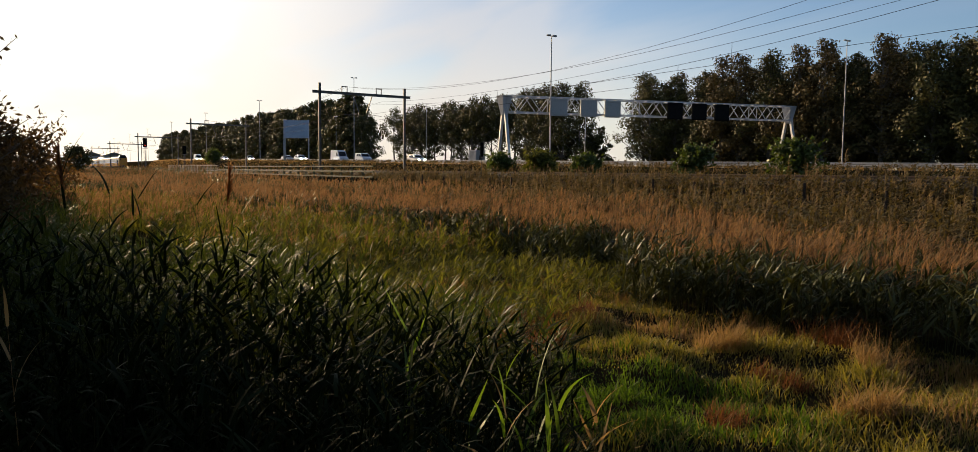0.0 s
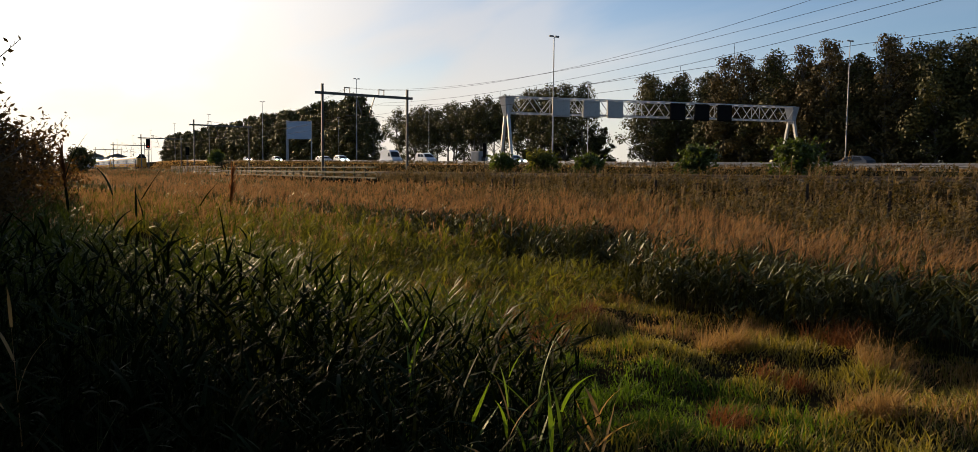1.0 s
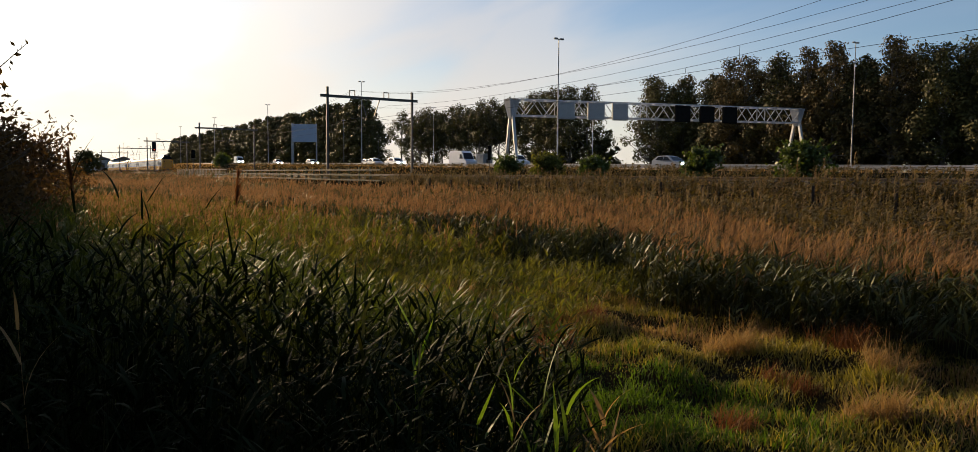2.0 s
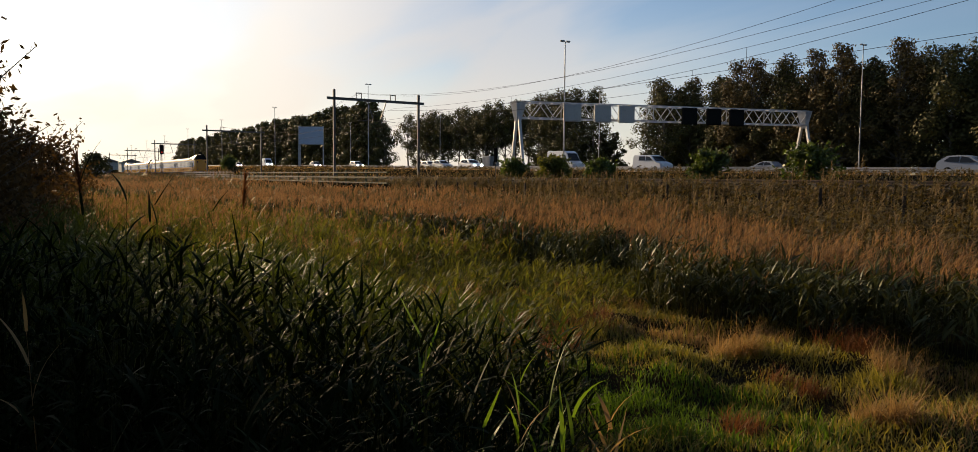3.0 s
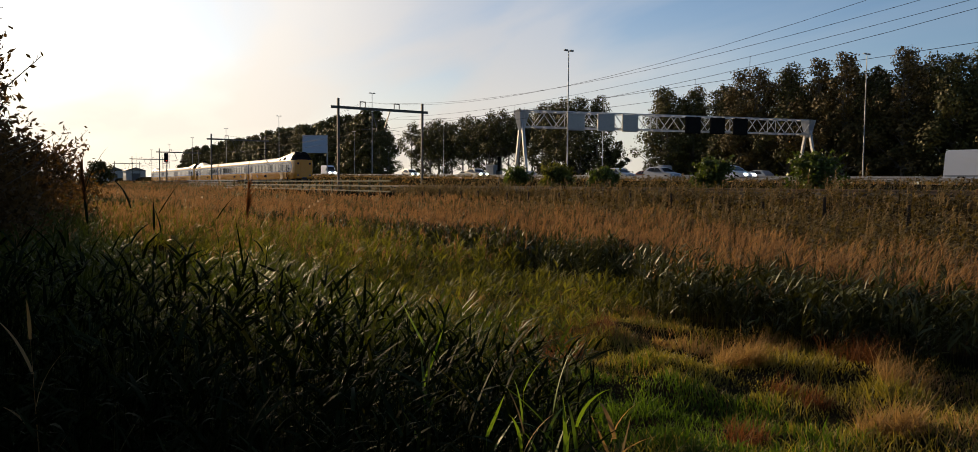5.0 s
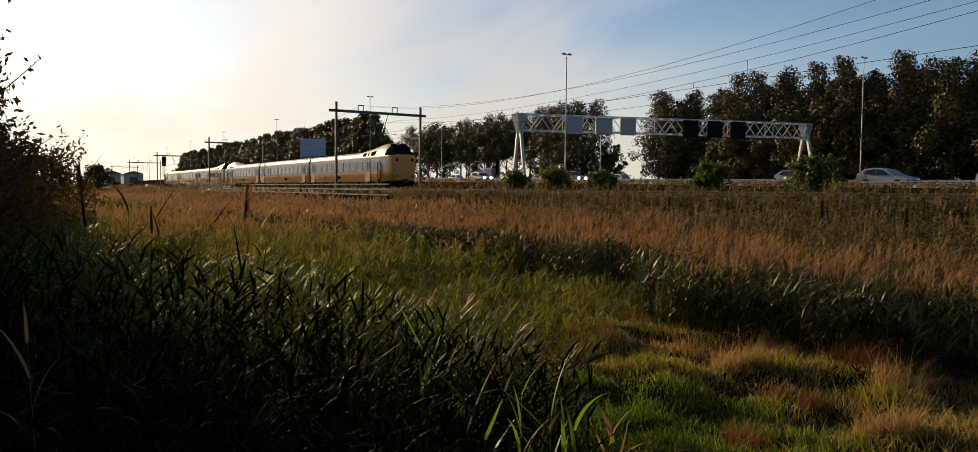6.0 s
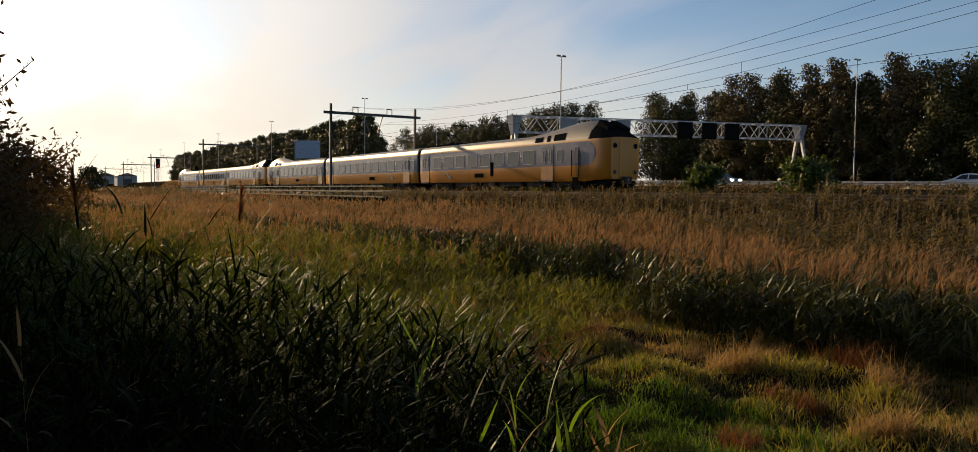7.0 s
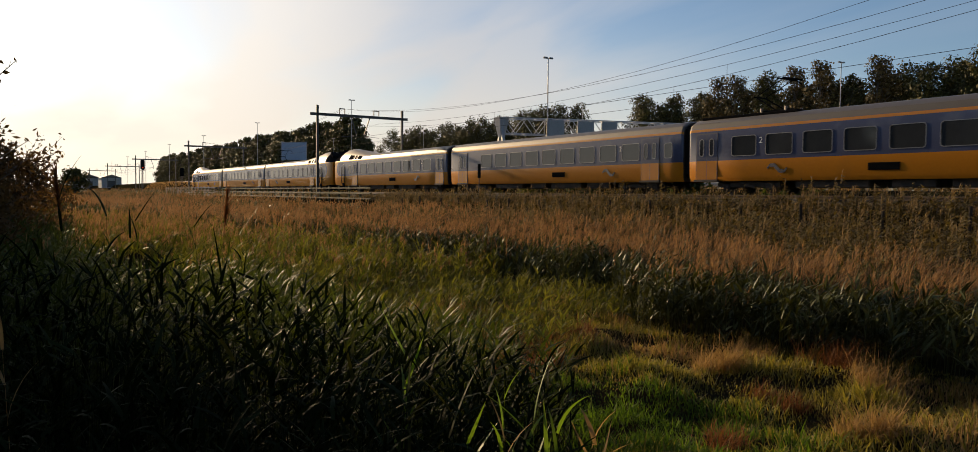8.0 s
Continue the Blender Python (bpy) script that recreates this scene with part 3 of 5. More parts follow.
def road_lines():
    bm = bmesh.new()
    for y in (52.6, 65.2, 68.2, 81.8):
        for x in np.arange(-400, 60, 20):
            z0, z1 = float(road_z(x)) + 0.036, float(road_z(x + 20)) + 0.036
            vs = [bm.verts.new(c) for c in ((x, y - 0.08, z0), (x + 20, y - 0.08, z1), (x + 20, y + 0.08, z1), (x, y + 0.08, z0))]
            bm.faces.new(vs)
    for y in (56.8, 61.0, 72.5, 77.0):
        for x in np.arange(-300, 60, 12):
            z0, z1 = float(road_z(x)) + 0.036, float(road_z(x + 3)) + 0.036
            vs = [bm.verts.new(c) for c in ((x, y - 0.07, z0), (x + 3, y - 0.07, z1), (x + 3, y + 0.07, z1), (x, y + 0.07, z0))]
            bm.faces.new(vs)
    tagged(part("road_marking", bm, M_PAINT_LINE), "white painted lane lines on the asphalt", "road marking", kind="structure")


road_lines()


def rail_fence(x0, x1, y, rails, h, label, mat, sections=2.4):
    f = empty("fence", pose(0, y, 0), label, "fence", "wooden fences")
    for x in np.arange(x0, x1 + 0.01, sections):
        z = float(ground_z(x, y))
        part("post", box(x - 0.07, x + 0.07, -0.07, 0.07, z - 0.3, z + h + 0.08, bevel=0.01), mat, f)
    for x in np.arange(x0, x1 - 0.1, sections):
        for k in range(rails):
            za = float(ground_z(x, y)) + h * (k + 0.7) / rails
            zb = float(ground_z(x + sections, y)) + h * (k + 0.7) / rails
            part("plank", bar((x, -0.09, za), (x + sections, -0.09, zb), 0.11, 0.11), mat, f)


rail_fence(-106, -56.6, 24.2, 3, 1.3, "weathered grey wooden rail fence overgrown with weeds", M_MOSSWOOD)
rail_fence(-151, -110.5, 24.2, 4, 1.4, "bleached grey wooden rail fence", M_WOOD)


def fence_posts():
    rng = random.Random(4)
    for i in range(20):
        x = -46 + i * 2.55 + rng.uniform(-0.3, 0.3)
        y = 22.4 + rng.uniform(-0.1, 0.1)
        z = float(ground_z(x, y))
        p = part("fence_post", bar((0, 0, -0.3), (rng.uniform(-0.04, 0.04), 0, 1.15 + rng.uniform(-0.12, 0.12)), 0.12, 0.10, n=7), M_DARKWOOD)
        p.location = (x, y, z)
        tagged(p, "dark weathered wooden fence post among the reeds", "fence post", "fence posts along the railway")


fence_posts()

# ---- train ----
PROFILE = [(1.33, 0.70), (1.41, 0.92), (1.44, 1.76), (1.44, 3.30), (1.425, 3.43), (1.30, 3.72), (0.95, 3.93), (0.5, 4.02), (0.0, 4.04)]


def cab_top(d):
    pts = [(-1, 3.55), (0.0, 3.5), (0.25, 3.95), (0.7, 4.45), (1.1, 4.66), (2.0, 4.76), (2.9, 4.76), (5.5, 4.42), (8.6, 4.05), (99, 4.04)]
    for (a, za), (b, zb) in zip(pts[:-1], pts[1:]):
        if a <= d <= b:
            return za + (zb - za) * (d - a) / (b - a)
    return 4.04


def cab_half(d):
    pts = [(-1, 1.16), (0.0, 1.16), (0.12, 1.30), (0.3, 1.38), (0.65, 1.435), (1.0, 1.44), (99, 1.44)]
    for (a, za), (b, zb) in zip(pts[:-1], pts[1:]):
        if a <= d <= b:
            return za + (zb - za) * (d - a) / (b - a)
    return 1.44


def nose_x(d):
    """Place along the car of a section d back from the flat nose: the rounded front reaches a metre further."""
    return -d if d > 0.9 else -0.9 + (0.9 - d) * 2.1


def car_section(d, nose):
    ring = []
    for i, (y, z) in enumerate(PROFILE):
        if nose:
            top = cab_top(d)
            if i >= 4:
                z = 3.43 + (z - 3.43) * (top - 3.43) / 0.61
                y = y * (1 - 0.30 * max(0, top - 4.04) / 0.7 * min(1, (i - 4) / 2))
            y = y * cab_half(d) / 1.44
            if i < 2 and d < 1.2:
                z += 0.12 * (1.2 - d)
        ring.append((y, z))
    return [(-y, z) for y, z in ring] + [(y, z) for y, z in ring[-2::-1]]


def car_body_mesh(length, nose):
    if nose:
        ds = [0, 0.05, 0.12, 0.2, 0.3, 0.45, 0.65, 0.85, 1.0, 1.2, 1.5, 1.8, 2.1, 2.5, 2.9, 3.6, 4.5, 5.5, 7.0, 8.6, 10, 14, 18, 22, length - 0.12, length]
    else:
        ds = [0, 0.12, 1, 5, 9, 13, 17, 21, length - 0.12, length]
    v, f, mi = [], [], []
    n = len(PROFILE) * 2 - 1
    for k, d in enumerate(ds):
        end = (not nose and k == 0) or k == len(ds) - 1
        for y, z in car_section(d, nose):
            s = 0.955 if end else 1.0
            v.append((nose_x(d) if nose else -d, y * s, 0.7 + (z - 0.7) * (0.985 if end else 1)))
    for k in range(len(ds) - 1):
        dm = (ds[k] + ds[k + 1]) / 2
        for i in range(n - 1):
            f.append((k * n + i, k * n + i + 1, (k + 1) * n + i + 1, (k + 1) * n + i))
            j = min(i, n - 2 - i)
            if j < 2:
                m = 0
            elif j == 2:
                m = 1 if (not nose or dm > 1.0) else 0
            elif j == 3:
                m = 0
            else:
                m = 2
                if nose and dm < 1.05:
                    m = 3
            mi.append(m)
    f.append(tuple(range(n)))
    mi.append(0 if nose else 4)
    f.append(tuple(range((len(ds) - 1) * n, len(ds) * n))[::-1])
    mi.append(4)
    me = mesh_from("car_body", v, f, [M_YELLOW, M_BLUE, M_ROOF, M_BLACK, M_UNDER], mi)
    me.polygons.foreach_set("use_smooth", [p.area < 30 and len(p.vertices) == 4 for p in me.polygons])
    me.set_sharp_from_angle(angle=radians(28))
    return me


def window_mesh(w, h, name="window"):
    """A rounded rim with the pane set back in it, facing -y, centred."""
    v, f, mi = [], [], []
    def ring(w, h, r, y):
        pts = []
        for cx, cz, a0 in ((w / 2 - r, h / 2 - r, 0), (-w / 2 + r, h / 2 - r, 90), (-w / 2 + r, -h / 2 + r, 180), (w / 2 - r, -h / 2 + r, 270)):
            for k in range(3):
                a = radians(a0 + 45 * k)
                pts.append((cx + r * math.cos(a), y, cz + r * math.sin(a)))
        return pts
    for w2, h2, r, y in ((w, h, 0.12, 0.0), (w, h, 0.12, -0.022), (w - 0.065, h - 0.065, 0.10, -0.022), (w - 0.065, h - 0.065, 0.10, -0.006)):
        v += ring(w2, h2, r, y)
    for a in range(3):
        for k in range(12):
            f.append((a * 12 + k, a * 12 + (k + 1) % 12, (a + 1) * 12 + (k + 1) % 12, (a + 1) * 12 + k))
            mi.append(0)
    f.append(tuple(range(36, 48)))
    mi.append(1)
    return mesh_from(name, v, f, [M_GASKET, M_GLASS], mi)


WIN = window_mesh(1.50, 1.02)
WIN_SMALL = window_mesh(0.62, 0.86)
WIN_DOOR = window_mesh(0.30, 0.92)


def door_mesh():
    """Two leaves in dark seams, blue above and yellow below: one slab whose front is divided."""
    xs, zs = (-0.71, -0.68, -0.014, 0.014, 0.68, 0.71), (0.80, 1.765, 3.15, 3.20)
    v, f, mi = [], [], []
    for y in (-0.024, 0.02):
        v += [(x, y, z) for z in zs for x in xs]
    n = len(xs)
    for r in range(len(zs) - 1):
        for c in range(n - 1):
            k = r * n + c
            f.append((k, k + 1, k + n + 1, k + n))
            mi.append(2 if c in (0, 2, 4) or r == 2 else (1 if r == 0 else 0))
    m = n * len(zs)
    rim = list(range(n)) + [r * n + n - 1 for r in range(1, len(zs))] + [m - 2 - c for c in range(n - 1)] + [r * n for r in range(len(zs) - 2, 0, -1)]
    for a, b in zip(rim, rim[1:] + rim[:1]):
        f.append((b, a, a + m, b + m))
        mi.append(2)
    return mesh_from("door", v, f, [M_BLUE, M_YELLOW, M_DARKTEXT], mi)


def step_mesh():
    bm = box(-0.8, 0.8, -0.10, 0.02, 0.68, 0.79)
    me = bpy.data.meshes.new("door_step")
    bm.to_mesh(me)
    bm.free()
    me.materials.append(M_UNDER)
    return me


STEP = step_mesh()
DOOR = door_mesh()


def bogie_mesh():
    bm = bmesh.new()
    for s in (-1, 1):
        add_box(bm, -1.9, 1.9, s * 1.02 - 0.06, s * 1.02 + 0.06, 0.38, 0.66, 0.03)
        for x in (-1.3, 1.3):
            add_bar(bm, (x, s * 0.68, 0.46), (x, s * 0.80, 0.46), 0.92, n=18)
            add_box(bm, x - 0.2, x + 0.2, s * 1.1 - 0.06, s * 1.1 + 0.08, 0.28, 0.6, 0.04)
        add_bar(bm, (0.5, s * 1.15, 0.35), (-0.5, s * 1.15, 0.72), 0.12, n=6)
    add_box(bm, -0.5, 0.5, -1.0, 1.0, 0.45, 0.7)
    for x in (-1.3, 1.3):
        add_bar(bm, (x, -0.8, 0.46), (x, 0.8, 0.46), 0.16, n=8)
    me = bpy.data.meshes.new("bogie")
    bm.to_mesh(me); bm.free(); me.materials.append(M_UNDER)
    return me


BOGIE = bogie_mesh()


def put(name, me, parent, m, label=""):
    ob = new(name, me)
    ob.parent = parent
    ob.matrix_basis = m
    if label:
        ob["label"] = label
    return ob


def both_sides(name, me, car, d, z, label="", out=1.44):
    put(name, me, car, pose(-d, -out, z), label)
    put(name, me, car, pose(-d, out, z, rz=180), label)


def wave_mark(bm, m):
    """Two plain bent bars, side by side, for the operator's mark."""
    for s in (-1, 1):
        pts = [(-0.54, 0.0), (-0.38, 0.19), (-0.14, 0.19), (0.16, -0.10), (0.36, -0.10)]
        for (x0, z0), (x1, z1) in zip(pts[:-1], pts[1:]):
            add_bar(bm, m @ Vector((s * x0, 0, s * z0)), m @ Vector((s * x1, 0, s * z1)), 0.075)


def car_fittings(car, length, windows, doors, smalls, vents, marks):
    for d in windows:
        both_sides("window", WIN, car, d, 2.46)
    for d in doors:
        both_sides("door", DOOR, car, d, 0)
        both_sides("door_step", STEP, car, d, 0)
        for s in (-0.33, 0.33):
            both_sides("door_window", WIN_DOOR, car, d + s, 2.46, out=1.466)
    for d in smalls:
        both_sides("window", WIN_SMALL, car, d, 2.44)
    for d in vents:
        for s in (-1, 1):
            bm = box(-d - 0.68, -d + 0.68, s * 1.44 - 0.012, s * 1.44 + 0.012, 1.10, 1.42)
            for k in range(6):
                add_box(bm, -d - 0.66, -d + 0.66, s * 1.455 - 0.008, s * 1.455 + 0.008, 1.12 + k * 0.05, 1.14 + k * 0.05)
            part("vent", bm, M_BLACK, car, "black slatted vent")
    for d in marks:
        for s in (-1, 1):
            bm = bmesh.new()
            wave_mark(bm, pose(-d, s * 1.425, 1.30))
            part("operator_mark", bm, M_DARKTEXT, car, "dark blue bent-bar mark")
    for d in (3.6, length - 3.6):
        put("bogie", BOGIE, car, pose(-d, 0, 0))
    bm = bmesh.new()
    for x0, x1 in ((6.2, 8.4), (9.0, 12.2), (12.8, 14.6), (15.6, 19.2)):
        add_box(bm, -x1, -x0, -1.15, 1.15, 0.36, 0.72, 0.04)
    part("equipment_box", bm, M_UNDER, car)
    for d in doors:
        for s in (-1, 1):
            bm = box(-d - 0.66, -d + 0.66, s * 1.28 - 0.02, s * 1.28 + 0.06, 3.52, 3.75)
            part("roof_hatch", bm, M_ROOF, car)


def class_number(car, d):
    for s in (-1, 1):
        cu = bpy.data.curves.new("class_number", "FONT")
        cu.body, cu.size, cu.extrude = "2", 0.42, 0.004
        cu.align_x = "CENTER"
        cu.materials.append(M_WHITETEXT)
        ob = new("class_number", cu)
        ob.parent = car
        ob.matrix_basis = pose(-d, s * 1.448, 2.55, 90, 0, 0 if s < 0 else 180)
        ob["label"] = "white painted figure two"


END_LEN, MID_LEN = 25.55, 25.65
END_WINDOWS = [7.75 + 2.03 * k for k in range(8)]
MID_WINDOWS = [4.07 + 2.0 * k for k in range(9)]


def end_car(unit, m):
    car = put("end_car", car_body_mesh(END_LEN, True), unit, m, "yellow and blue-grey end car with a raised driver's cab")
    car_fittings(car, END_LEN, END_WINDOWS, (5.45, 24.3), (4.0,), (14.8,), (20.0,))
    # raised cab: windscreen, roof windows, crew door, rails, lamps, gangway front
    for s in (-1, 1):
        for a, b in ((3.05, 4.3), (4.75, 5.1), (5.6, 6.5)):
            bm = bmesh.new()
            rings = []
            for lift in (-0.02, 0.02):
                ring = []
                for d, u in ((a, 0.12), (b, 0.12), (b + 0.1, 0.95), (a + 0.1, 0.95)):
                    sec = car_section(d + 0.5, True)
                    p0, p1 = sec[4], sec[5]
                    y = p0[0] + (p1[0] - p0[0]) * u
                    z = p0[1] + (p1[1] - p0[1]) * u
                    ring.append(bm.verts.new((-d - 0.5, (y - lift) * (1 if s < 0 else -1), z + lift * 0.8)))
                rings.append(ring)
            bm.faces.new(rings[1])
            for i in range(4):
                bm.faces.new((rings[0][i], rings[0][(i + 1) % 4], rings[1][(i + 1) % 4], rings[1][i]))
            part("roof_window", bm, M_BLACK, car, "black raised cab window")
    for s in (-1, 1):                                   # the blue band ends in a half round
        bm = bmesh.new()
        rows = []
        for j in range(6):
            row = []
            for k in range(13):
                a = math.pi * k / 12
                d = 1.02 - 0.48 * math.sin(a) * j / 5
                row.append(bm.verts.new((nose_x(d), s * (cab_half(d) + 0.012), 2.53 - 0.77 * math.cos(a))))
            rows.append(row)
        for inner, outer in zip(rows[:-1], rows[1:]):
            for k in range(1, 11):
                fc = [outer[k], outer[k + 1], inner[k + 1], inner[k]]
                bm.faces.new(fc if s < 0 else fc[::-1])
        bmesh.ops.delete(bm, geom=[v for v in bm.verts if not v.link_faces], context="VERTS")
        part("band_end", bm, M_BLUE, car, "rounded end of the blue-grey band")
    bm = bmesh.new()
    for s in (-0.62, 0.62):
        add_bar(bm, (0.27, s * 0.9, 3.80), (-0.82, s * 0.75, 4.42), 0.75, 0.6)
    part("windscreen", bm, M_BLACK, car, "dark sloping windscreen")
    put("crew_door", WIN_SMALL, car, pose(-2.15, -1.44, 2.5) @ Matrix.Diagonal((0.62, 1, 1.25, 1)))
    put("crew_door", WIN_SMALL, car, pose(-2.15, 1.44, 2.5, rz=180) @ Matrix.Diagonal((0.62, 1, 1.25, 1)))
    for s in (-1, 1):
        for d in (1.82, 2.62):
            part("handrail", bar((-d, s * 1.50, 1.02), (-d, s * 1.50, 2.75), 0.07, n=6), M_BLACK, car)
        part("step", box(-2.5, -1.95, s * 1.46 - 0.05, s * 1.46 + 0.02, 0.45, 0.98), M_BLACK, car)
        part("rain_strip", box(-2.0, -0.7, s * 1.44 - 0.012, s * 1.44 + 0.012, 2.95, 3.26), M_BLUE, car)
    for y in (-0.85, 0.85):
        part("headlight", bar((1.01, y, 1.28), (0.85, y, 1.28), 0.26, n=12), M_UNDER, car)
        part("upper_lamp", bar((1.01, y, 2.95), (0.85, y, 2.95), 0.34, n=12), M_BLACK, car)
    bm = box(0.93, 1.02, -0.52, 0.52, 0.95, 3.35, bevel=0.02)
    part("gangway_door", bm, M_YELLOW, car)
    bm = box(-1.2, 0.75, -1.2, 1.2, 0.25, 0.78, bevel=0.08)
    part("apron", bm, M_BLACK, car)
    bm = box(0.7, 1.36, -0.3, 0.3, 0.55, 1.0, bevel=0.05)
    part("coupler", bm, M_UNDER, car)
    class_number(car, 8.78)
    class_number(car, 20.95)
    return car


def mid_car(unit, x):
    car = put("middle_car", car_body_mesh(MID_LEN, False), unit, pose(x, 0, 0), "yellow and blue-grey middle car")
    car_fittings(car, MID_LEN, MID_WINDOWS, (2.45, 23.6), (1.05,), (11.0,), (6.0,))
    class_number(car, 4.95)
    return car


def pantograph(unit, x):
    bm = bmesh.new()
    for s in (-0.45, 0.45):
        add_bar(bm, (x, s, 4.15), (x - 1.35, s * 0.8, 4.95), 0.07, n=6)
        add_bar(bm, (x - 1.35, s * 0.8, 4.95), (x + 0.2, s * 0.9, 5.68), 0.045, n=6)
    add_bar(bm, (x + 0.2, -0.75, 5.70), (x + 0.2, 0.75, 5.70), 0.07)
    add_bar(bm, (x + 0.5, -0.75, 5.70), (x + 0.5, 0.75, 5.70), 0.07)
    for s in (-0.75, 0.75):
        add_bar(bm, (x + 0.2, s, 5.70), (x + 0.35, s * 1.25, 5.52), 0.05)
    add_bar(bm, (x - 1.35, -0.5, 4.95), (x - 1.35, 0.5, 4.95), 0.06)
    p = part("pantograph", bm, M_BLACK, unit, "dark folded-arm pantograph")
    bm = bmesh.new()
    # The long black slab stands in for the dark recess in the roof.
    add_box(bm, x - 4.4, x + 1.4, -0.85, 0.85, 3.95, 4.10, 0.03)
    add_box(bm, x - 1.0, x + 0.8, -0.6, 0.6, 4.08, 4.2, 0.03)
    part("recess_and_frame", bm, M_BLACK, p)
    for yy in (-0.6, 0.6):
        for xx in (-0.8, 0.6):
            part("insulator", bar((x + xx, yy, 4.1), (x + xx, yy, 4.32), 0.14, n=8), M_INSUL, p)


def make_train(front):
    t = empty("train", pose(front, TRACK_FAR, RAIL_Z), "yellow and blue-grey electric train of three coaches", "train", "coupled trains")
    end_car(t, pose(0.5, 0, 0))
    mid_car(t, -25.5)
    end_car(t, pose(-77.35, 0, 0, rz=180))
    for x in (-25.3, -51.45):
        bm = box(x - 0.32, x + 0.32, -1.28, 1.28, 0.9, 3.75, bevel=0.2)
        part("gangway_bellows", bm, M_BLACK, t, "black rubber gangway")
    pantograph(t, -20.3)
    return t


TRAIN_ROWS = ((0, -296.3), (1, -256.6), (1.5, -237.0), (3.5, -162.0), (4.5, -124.8), (6.5, -54.8), (7, -37.7), (7.5, -20.4), (8, -3.4))
UNIT = 80.6                                            # from the front of one train to the next
trains = [make_train(-296.3), make_train(-296.3 - UNIT)]

# ---- motor vehicles ----


def vehicle(kind, length, width, side, roof_in, paint, label, category, lights=False, glass=(), wheels=(), radius=0.33, deck=None):
    """side: outline of the body seen from its flank, metres back from the front and up."""
    t = empty(kind, pose(0, 0, 0), label, category, "motorway traffic")
    top = max(z for _, z in side)
    v, f = [], []
    n = len(side)
    for s in (-1, 1):
        for d, z in side:
            k = max(0.0, (z - 0.9)) / (top - 0.9)
            v.append((-d, s * (width / 2 - roof_in * k ** 1.3), z))
    for i in range(n):
        j = (i + 1) % n
        f.append((i, j, n + j, n + i))
    f.append(tuple(range(n))[::-1])
    f.append(tuple(range(n, 2 * n)))
    me = mesh_from("body", v, f, paint)
    bm = bmesh.new()
    bm.from_mesh(me)
    bpy.data.meshes.remove(me)
    bmesh.ops.recalc_face_normals(bm, faces=bm.faces)
    bmesh.ops.bevel(bm, geom=[e for e in bm.edges if len(e.link_faces) == 2 and e.calc_face_angle() > 0.35], offset=0.05, segments=2, affect="EDGES")
    body = part("body", bm, paint, t)
    for name, pts in glass:
        for s in (-1, 1):
            vs, fs = [], []
            for d, z in pts:
                k = max(0.0, (z - 0.9)) / (top - 0.9)
                y = width / 2 - roof_in * k ** 1.3
                vs += [(-d, s * (y - 0.02), z), (-d, s * (y + 0.008), z)]
            m = len(pts)
            fs.append(tuple(2 * i + 1 for i in range(m)))
            for i in range(m):
                j = (i + 1) % m
                fs.append((2 * i, 2 * j, 2 * j + 1, 2 * i + 1))
            ob = new(name, mesh_from(name, vs, fs, M_CARGLASS))
            ob.parent = body
    return t, body


def add_front(t, body, width, a, b, z_lamp, lights, roof_in, top):
    """Windscreen from a (low) to b (high), and the lamps."""
    bm = bmesh.new()
    A, B = Vector((-a[0], 0, a[1])), Vector((-b[0], 0, b[1]))
    up = (B - A).normalized()
    nrm = Vector((up.z, 0, -up.x))
    vs = []
    for p, y in ((A + up * 0.06, width / 2 - 0.14), (B - up * 0.06, width / 2 - 0.12 - roof_in)):
        for s in (-1, 1):
            vs.append(p + Vector((0, s * y, 0)) + nrm * 0.012)
    q = [bm.verts.new(p) for p in (vs[0], vs[1], vs[3], vs[2])]
    bm.faces.new(q)
    part("windscreen", bm, M_CARGLASS, body)
    for s in (-1, 1):
        bm = box(-0.16, 0.015, s * (width / 2 - 0.32) - 0.15, s * (width / 2 - 0.32) + 0.15, z_lamp - 0.07, z_lamp + 0.08, bevel=0.03)
        part("headlight", bm, M_HEADLIGHT if lights else M_LENS, t, "lit white headlight" if lights else "")
    part("bumper", box(-0.25, 0.04, -width / 2 + 0.06, width / 2 - 0.06, 0.26, 0.5, bevel=0.05), M_BLACK, t)


def add_wheels(t, width, ds, r):
    for d in ds:
        for s in (-1, 1):
            w = part("wheel", bar((-d, s * (width / 2 - 0.2), r), (-d, s * (width / 2 + 0.01), r), 2 * r, n=18), M_BLACK, t)
            part("rim", bar((-d, s * (width / 2 - 0.02), r), (-d, s * (width / 2 + 0.022), r), 1.2 * r, n=12), M_GALV, w)


def paint(name, c, rough=0.3):
    return material(name, c, rough, 0.1, vary=0.05, scale=1.0)


P_WHITE, P_SILVER, P_RED, P_DARK = paint("white_car_paint", (0.50, 0.52, 0.57)), paint("silver_car_paint", (0.24, 0.26, 0.30)), paint("red_car_paint", (0.13, 0.015, 0.02)), paint("dark_car_paint", (0.05, 0.06, 0.08))


